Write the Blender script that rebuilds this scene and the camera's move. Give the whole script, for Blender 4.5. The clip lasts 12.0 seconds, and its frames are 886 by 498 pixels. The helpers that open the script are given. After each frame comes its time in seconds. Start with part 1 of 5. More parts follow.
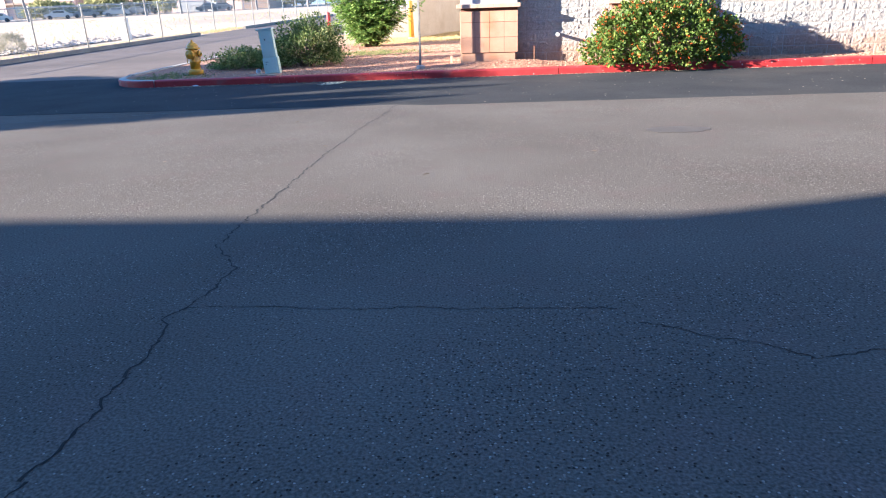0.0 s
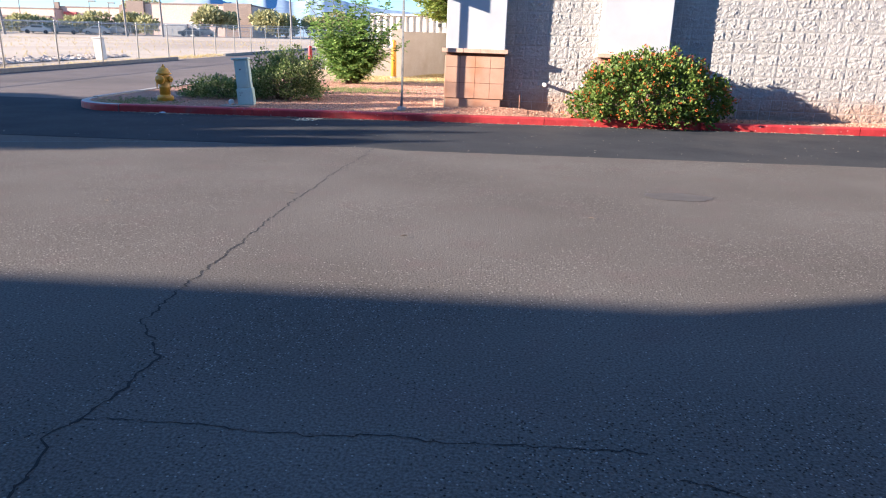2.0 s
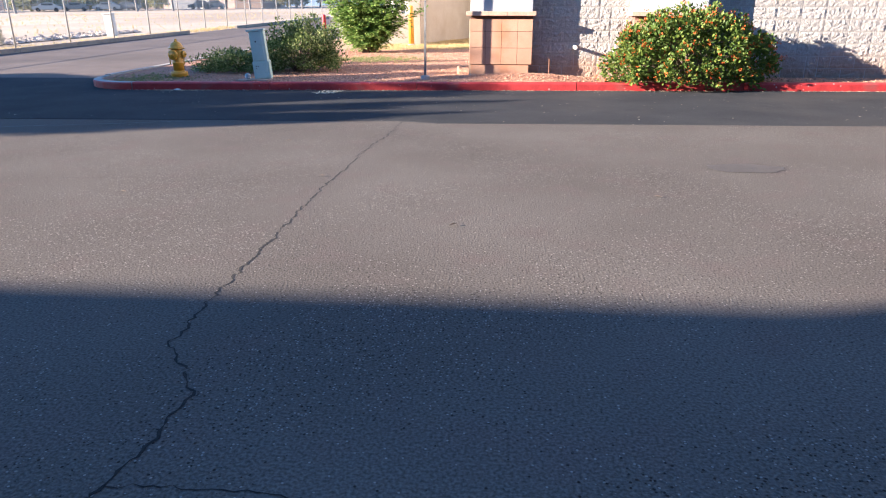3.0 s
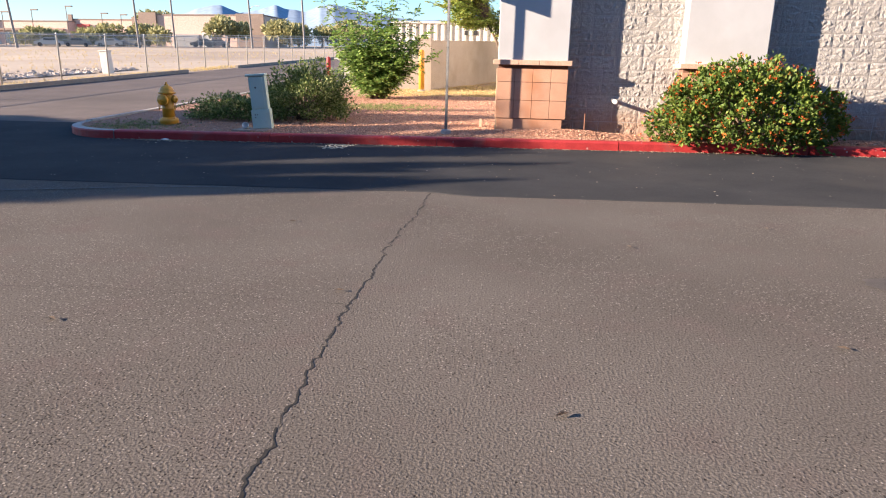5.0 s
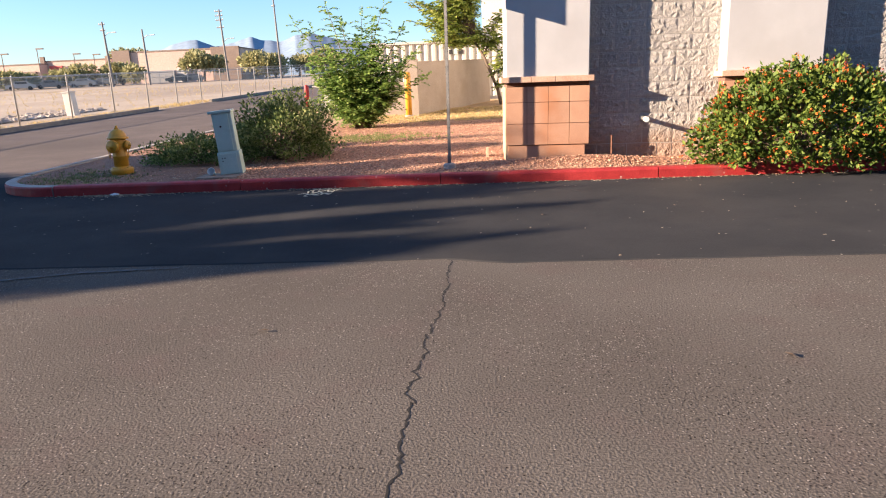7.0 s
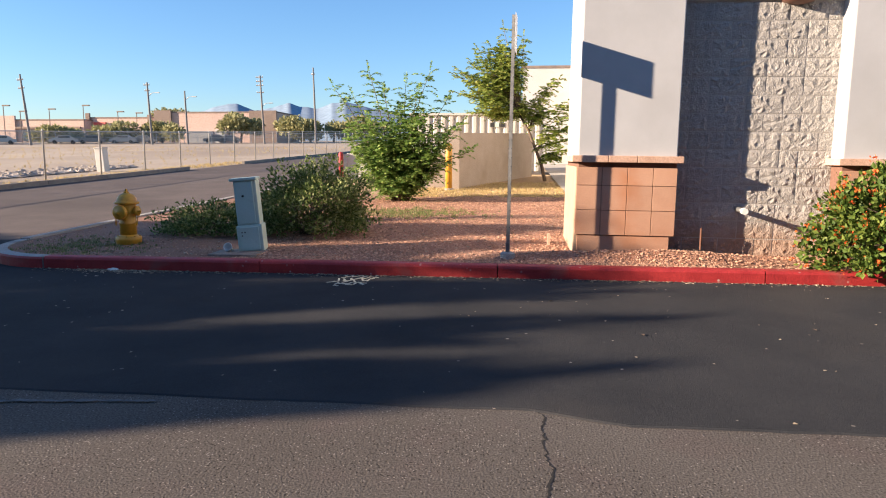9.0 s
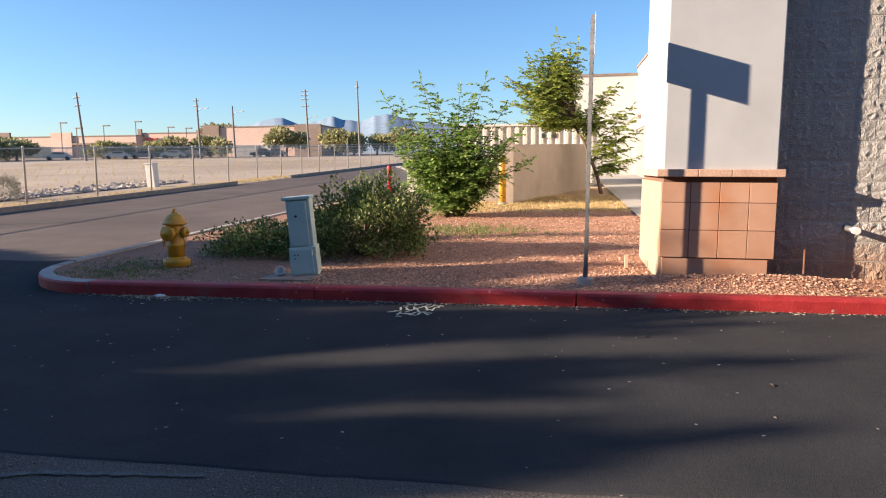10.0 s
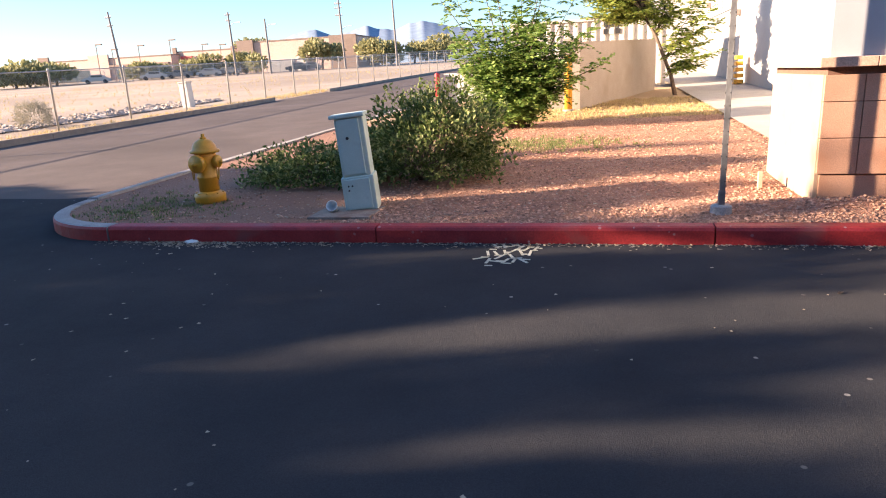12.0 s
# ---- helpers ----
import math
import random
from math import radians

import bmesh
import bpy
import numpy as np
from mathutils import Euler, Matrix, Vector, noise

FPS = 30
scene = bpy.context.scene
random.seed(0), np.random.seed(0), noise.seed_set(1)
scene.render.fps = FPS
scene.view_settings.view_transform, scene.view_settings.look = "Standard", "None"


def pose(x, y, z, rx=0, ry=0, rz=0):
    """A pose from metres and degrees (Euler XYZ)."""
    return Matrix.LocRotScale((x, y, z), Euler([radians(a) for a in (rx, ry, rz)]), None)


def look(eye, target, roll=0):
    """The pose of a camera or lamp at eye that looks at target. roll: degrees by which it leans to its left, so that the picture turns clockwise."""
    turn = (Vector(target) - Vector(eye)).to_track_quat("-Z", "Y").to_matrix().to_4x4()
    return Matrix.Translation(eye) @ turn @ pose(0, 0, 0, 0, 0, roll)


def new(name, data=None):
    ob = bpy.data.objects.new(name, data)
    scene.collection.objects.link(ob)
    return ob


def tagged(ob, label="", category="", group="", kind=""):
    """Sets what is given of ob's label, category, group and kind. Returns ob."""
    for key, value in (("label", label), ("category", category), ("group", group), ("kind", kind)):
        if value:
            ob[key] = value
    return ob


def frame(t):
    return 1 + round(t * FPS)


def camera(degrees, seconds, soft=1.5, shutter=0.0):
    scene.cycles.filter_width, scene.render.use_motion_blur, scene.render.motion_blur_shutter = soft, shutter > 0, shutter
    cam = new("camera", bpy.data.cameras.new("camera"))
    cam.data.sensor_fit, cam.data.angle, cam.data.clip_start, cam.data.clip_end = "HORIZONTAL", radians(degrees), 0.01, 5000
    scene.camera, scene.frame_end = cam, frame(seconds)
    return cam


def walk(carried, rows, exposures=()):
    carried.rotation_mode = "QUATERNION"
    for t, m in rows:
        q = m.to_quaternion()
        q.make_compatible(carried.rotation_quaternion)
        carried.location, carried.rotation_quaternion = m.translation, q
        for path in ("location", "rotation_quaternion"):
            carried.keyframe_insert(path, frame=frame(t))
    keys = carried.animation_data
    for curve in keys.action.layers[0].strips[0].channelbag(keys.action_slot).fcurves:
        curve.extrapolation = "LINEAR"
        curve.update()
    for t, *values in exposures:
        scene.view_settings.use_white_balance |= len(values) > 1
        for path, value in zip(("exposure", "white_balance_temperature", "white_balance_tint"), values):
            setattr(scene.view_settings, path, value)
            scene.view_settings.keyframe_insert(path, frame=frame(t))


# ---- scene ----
cam = camera(66.3, 12.0, 1.1)
PATH = [
    (0, (1.981, -12.96, 1.129), (1.756, -11.083, 0.476), -2.5),
    (0.5, (1.994, -12.834, 1.135), (1.71, -10.971, 0.463), -2.4),
    (1, (1.914, -12.673, 1.155), (1.695, -10.755, 0.633), -2.9),
    (1.5, (1.873, -12.489, 1.134), (1.583, -10.594, 0.566), -2.8),
    (2, (1.857, -12.298, 1.145), (1.718, -10.379, 0.598), 1.5),
    (2.5, (1.737, -12.045, 1.121), (1.539, -10.141, 0.54), -0.6),
    (3, (1.598, -11.827, 1.133), (1.412, -9.94, 0.496), -0.4),
    (3.2, (1.559, -11.723, 1.146), (1.305, -9.825, 0.57), -0.3),
    (4.8, (1.107, -10.444, 1.21), (0.893, -8.541, 0.633), 0.1),
    (5, (1.054, -10.279, 1.223), (0.879, -8.358, 0.695), 0.8),
    (5.5, (0.908, -9.86, 1.253), (0.814, -7.897, 0.885), -1.1),
    (6, (0.785, -9.374, 1.226), (0.501, -7.442, 0.795), -2.1),
    (6.5, (0.674, -8.938, 1.224), (0.594, -7.002, 0.726), -1.5),
    (7, (0.614, -8.531, 1.243), (0.473, -6.593, 0.771), -2.4),
    (7.2, (0.596, -8.347, 1.262), (0.459, -6.417, 0.753), -0.2),
    (8.8, (0.245, -7.207, 1.277), (-0.02, -5.258, 0.917), 1.2),
    (9, (0.168, -7.071, 1.282), (-0.04, -5.101, 1.01), 0.2),
    (9.5, (-0.035, -6.794, 1.279), (-0.324, -4.839, 0.97), -0.2),
    (10, (-0.186, -6.434, 1.331), (-0.517, -4.476, 1.091), -0.4),
    (10.5, (-0.389, -6.14, 1.363), (-0.606, -4.166, 1.126), -1.2),
    (11, (-0.524, -5.818, 1.338), (-0.885, -3.87, 1.061), -0.8),
    (11.5, (-0.68, -5.45, 1.304), (-1.215, -3.593, 0.792), -1.6),
    (12, (-0.824, -5.125, 1.302), (-1.273, -3.24, 0.808), -2.9),
]
walk(cam, [(t, look(eye, target, roll)) for t, eye, target, roll in PATH], [(0.0, 2.95, 4500, 8), (0.5, 2.95, 4500, 8), (1.0, 2.8, 4500, 9), (2.0, 2.5, 4650, 11), (3.2, 2.7, 4750, 12), (5.0, 2.3, 5100, 13), (6.0, 1.92, 5300, 14), (6.5, 2.15, 5350, 14), (7.2, 2.15, 5350, 15), (9.0, 1.85, 5200, 12), (10.0, 1.8, 5200, 12), (10.8, 1.75, 5250, 13), (11.1, 1.85, 5350, 15), (11.5, 2.4, 5450, 17), (12.0, 2.46, 5450, 18)])

# ---------------------------------------------------------------- light
SUN_DIR = Vector((0.949, 0.316, -0.29)).normalized()      # the way the sunlight travels
world = bpy.data.worlds.new("world")
scene.world = world
world.use_nodes = True
_nt = world.node_tree
_sky = _nt.nodes.new("ShaderNodeTexSky")
_sky.sky_type, _sky.sun_disc = "NISHITA", False
_sky.sun_elevation = math.asin(-SUN_DIR.z)
_sky.sun_rotation = math.atan2(-SUN_DIR.x, -SUN_DIR.y)
_sky.air_density, _sky.dust_density, _sky.ozone_density = 1.1, 0.15, 3.0
_nt.links.new(_sky.outputs[0], _nt.nodes["Background"].inputs[0])
_nt.nodes["Background"].inputs[1].default_value = 0.05
sun_data = bpy.data.lights.new("sun", "SUN")
sun_data.energy, sun_data.angle, sun_data.color = 5.0, radians(0.55), (1.0, 0.7, 0.41)
sun = new("sun", sun_data)
sun.matrix_world = look((0, 0, 30), Vector((0, 0, 30)) + SUN_DIR)

# ---------------------------------------------------------------- materials


def ramp_node(nt, stops):
    r = nt.nodes.new("ShaderNodeValToRGB")
    e = r.color_ramp.elements
    while len(e) < len(stops):
        e.new(0.5)
    for k, (p, c) in enumerate(stops):
        e[k].position, e[k].color = p, (*c, 1)
    return r


def surface(name, c1, c2, scale=6.0, rough=0.8, bump=0.3, fine=60.0, metal=0.0, speck=None, big=None, rnd=0.0, spec=0.5, dist=0.01, coord="Object", grain=0.8):
    """A surface with a coarse blend of two colours, fine grain relief, light specks and large stains."""
    m = bpy.data.materials.new(name)
    m.use_nodes = True
    nt = m.node_tree
    bs = nt.nodes["Principled BSDF"]
    L = nt.links.new
    tc = nt.nodes.new("ShaderNodeNewGeometry" if coord == "World" else "ShaderNodeTexCoord")
    co = tc.outputs["Position"] if coord == "World" else tc.outputs["Object"]
    n1 = nt.nodes.new("ShaderNodeTexNoise")
    n1.inputs["Scale"].default_value, n1.inputs["Detail"].default_value = scale, 6
    n1.inputs["Roughness"].default_value = 0.65
    L(co, n1.inputs["Vector"])
    r = ramp_node(nt, [(0.32, c1), (0.68, c2)])
    L(n1.outputs["Fac"], r.inputs[0])
    col = r.outputs[0]

    def mix(fac, a, b, mode="MIX"):
        x = nt.nodes.new("ShaderNodeMix")
        x.data_type, x.blend_type = "RGBA", mode
        for s, v in ((x.inputs[0], fac), (x.inputs[6], a), (x.inputs[7], b)):
            if isinstance(v, bpy.types.NodeSocket):
                L(v, s)
            else:
                s.default_value = v
        return x.outputs[2]
    n2 = nt.nodes.new("ShaderNodeTexNoise")
    n2.inputs["Scale"].default_value, n2.inputs["Detail"].default_value = fine, 3
    L(co, n2.inputs["Vector"])
    g = ramp_node(nt, [(0.3, (0.72, 0.72, 0.72)), (0.7, (1.2, 1.2, 1.2))])
    L(n2.outputs["Fac"], g.inputs[0])
    col = mix(grain, col, g.outputs[0], "MULTIPLY")
    if speck:
        sc, amount, sp_col = speck
        v = nt.nodes.new("ShaderNodeTexVoronoi")
        v.inputs["Scale"].default_value = sc
        L(co, v.inputs["Vector"])
        s = nt.nodes.new("ShaderNodeSeparateColor")
        L(v.outputs["Color"], s.inputs[0])
        f = ramp_node(nt, [(1 - amount, (0, 0, 0)), (min(1, 1 - amount + 0.03), (1, 1, 1))])
        L(s.outputs[0], f.inputs[0])
        d = ramp_node(nt, [(0.28, (1, 1, 1)), (0.4, (0, 0, 0))])
        L(v.outputs["Distance"], d.inputs[0])
        k = nt.nodes.new("ShaderNodeMath")
        k.operation = "MULTIPLY"
        L(f.outputs[0], k.inputs[0]), L(d.outputs[0], k.inputs[1])
        col = mix(k.outputs[0], col, (*sp_col, 1))
    if big:
        sc, b_col, lo, hi = big
        n3 = nt.nodes.new("ShaderNodeTexNoise")
        n3.inputs["Scale"].default_value, n3.inputs["Detail"].default_value = sc, 4
        L(co, n3.inputs["Vector"])
        f = ramp_node(nt, [(lo, (0, 0, 0)), (hi, (1, 1, 1))])
        L(n3.outputs["Fac"], f.inputs[0])
        col = mix(f.outputs[0], col, (*b_col, 1))
    if rnd:
        oi = nt.nodes.new("ShaderNodeObjectInfo")
        gi = nt.nodes.new("ShaderNodeNewGeometry")
        ad = nt.nodes.new("ShaderNodeMath")
        ad.operation = "ADD"
        L(oi.outputs["Random"], ad.inputs[0]), L(gi.outputs["Random Per Island"], ad.inputs[1])
        fr = nt.nodes.new("ShaderNodeMath")
        fr.operation = "FRACT"
        L(ad.outputs[0], fr.inputs[0])
        rr = ramp_node(nt, [(0, (1 - rnd,) * 3), (1, (1 + rnd,) * 3)])
        L(fr.outputs[0], rr.inputs[0])
        col = mix(1.0, col, rr.outputs[0], "MULTIPLY")
    L(col, bs.inputs["Base Color"])
    bs.inputs["Roughness"].default_value = rough
    bs.inputs["Metallic"].default_value = metal
    bs.inputs["Specular IOR Level"].default_value = spec
    if bump:
        b = nt.nodes.new("ShaderNodeBump")
        b.inputs["Strength"].default_value, b.inputs["Distance"].default_value = bump, dist
        h = n2.outputs["Fac"]
        if speck:
            hm = nt.nodes.new("ShaderNodeMath")
            hm.operation = "SUBTRACT"
            vm = nt.nodes.new("ShaderNodeMath")
            vm.operation = "MULTIPLY"
            vm.inputs[1].default_value = 0.3
            L(v.outputs["Distance"], vm.inputs[0])
            L(h, hm.inputs[0]), L(vm.outputs[0], hm.inputs[1])
            h = hm.outputs[0]
        L(h, b.inputs["Height"])
        L(b.outputs[0], bs.inputs["Normal"])
    return m


def leafy(name, c1, c2, c3, trans=0.35):
    """Leaves: each island takes its own green, and light passes through them."""
    m = bpy.data.materials.new(name)
    m.use_nodes = True
    nt = m.node_tree
    bs = nt.nodes["Principled BSDF"]
    gi = nt.nodes.new("ShaderNodeNewGeometry")
    r = ramp_node(nt, [(0.0, c1), (0.55, c2), (1.0, c3)])
    nt.links.new(gi.outputs["Random Per Island"], r.inputs[0])
    nt.links.new(r.outputs[0], bs.inputs["Base Color"])
    bs.inputs["Roughness"].default_value = 0.55
    bs.inputs["Specular IOR Level"].default_value = 0.3
    tr = nt.nodes.new("ShaderNodeBsdfTranslucent")
    nt.links.new(r.outputs[0], tr.inputs[0])
    mx = nt.nodes.new("ShaderNodeMixShader")
    mx.inputs[0].default_value = trans
    nt.links.new(bs.outputs[0], mx.inputs[1])
    nt.links.new(tr.outputs[0], mx.inputs[2])
    nt.links.new(mx.outputs[0], nt.nodes["Material Output"].inputs[0])
    return m


def aggregate(name, tar, tar2, pale, dark, worn, relief, sparse=(0.45, 0.62)):
    """Asphalt: tar with single stones showing, worn open to a rough stony face in drifting areas."""
    m = bpy.data.materials.new(name)
    m.use_nodes = True
    nt = m.node_tree
    bs = nt.nodes["Principled BSDF"]
    L = nt.links.new
    co = nt.nodes.new("ShaderNodeNewGeometry").outputs["Position"]

    def node(kind, **values):
        n = nt.nodes.new(kind)
        for k, v in values.items():
            n.inputs[k].default_value = v
        return n

    def noise_fac(scale, detail, lo, hi):
        n = node("ShaderNodeTexNoise", Scale=scale, Detail=detail)
        L(co, n.inputs["Vector"])
        r = ramp_node(nt, [(lo, (0, 0, 0)), (hi, (1, 1, 1))])
        L(n.outputs["Fac"], r.inputs[0])
        return r.outputs[0]

    def blend(fac, a, b, mode="MIX"):
        x = nt.nodes.new("ShaderNodeMix")
        x.data_type, x.blend_type = "RGBA", mode
        for sock, v in ((x.inputs[0], fac), (x.inputs[6], a), (x.inputs[7], b)):
            if isinstance(v, bpy.types.NodeSocket):
                L(v, sock)
            elif isinstance(v, tuple):
                sock.default_value = (*v, 1)
            else:
                sock.default_value = v
        return x.outputs[2]

    def calc(op, a, b):
        x = nt.nodes.new("ShaderNodeMath")
        x.operation = op
        for sock, v in zip(x.inputs, (a, b)):
            if isinstance(v, bpy.types.NodeSocket):
                L(v, sock)
            else:
                sock.default_value = v
        return x.outputs[0]

    col = blend(noise_fac(0.55, 5, 0.35, 0.68), tar, tar2)
    col = blend(noise_fac(2.6, 5, 0.52, 0.75), col, worn)
    grain = node("ShaderNodeTexNoise", Scale=95.0, Detail=3)
    L(co, grain.inputs["Vector"])
    gr = ramp_node(nt, [(0.32, (0.52, 0.52, 0.52)), (0.68, (1.48, 1.48, 1.48))])
    L(grain.outputs["Fac"], gr.inputs[0])
    col = blend(0.8, col, gr.outputs[0], "MULTIPLY")
    vo = node("ShaderNodeTexVoronoi", Scale=88.0)
    L(co, vo.inputs["Vector"])
    sep = nt.nodes.new("ShaderNodeSeparateColor")
    L(vo.outputs["Color"], sep.inputs[0])
    shape = ramp_node(nt, [(0.3, (1, 1, 1)), (0.42, (0, 0, 0))])
    L(vo.outputs["Distance"], shape.inputs[0])
    open_face = noise_fac(0.8, 4, *sparse)
    share = calc("ADD", calc("MULTIPLY", open_face, 0.24), 0.025)
    is_stone = calc("MULTIPLY", calc("LESS_THAN", sep.outputs[0], share), shape.outputs[0])
    col = blend(is_stone, col, pale)
    is_pit = calc("MULTIPLY", calc("GREATER_THAN", sep.outputs[1], calc("SUBTRACT", 0.985, calc("MULTIPLY", open_face, 0.2))), shape.outputs[0])
    col = blend(is_pit, col, dark)
    L(col, bs.inputs["Base Color"])
    bs.inputs["Roughness"].default_value = 0.92
    bs.inputs["Specular IOR Level"].default_value = 0.02
    h = calc("SUBTRACT", calc("MULTIPLY", is_stone, 0.8), calc("MULTIPLY", is_pit, 1.0))
    h = calc("ADD", h, calc("MULTIPLY", grain.outputs["Fac"], 0.5))
    b = node("ShaderNodeBump", Strength=relief, Distance=0.009)
    L(h, b.inputs["Height"])
    L(b.outputs[0], bs.inputs["Normal"])
    return m


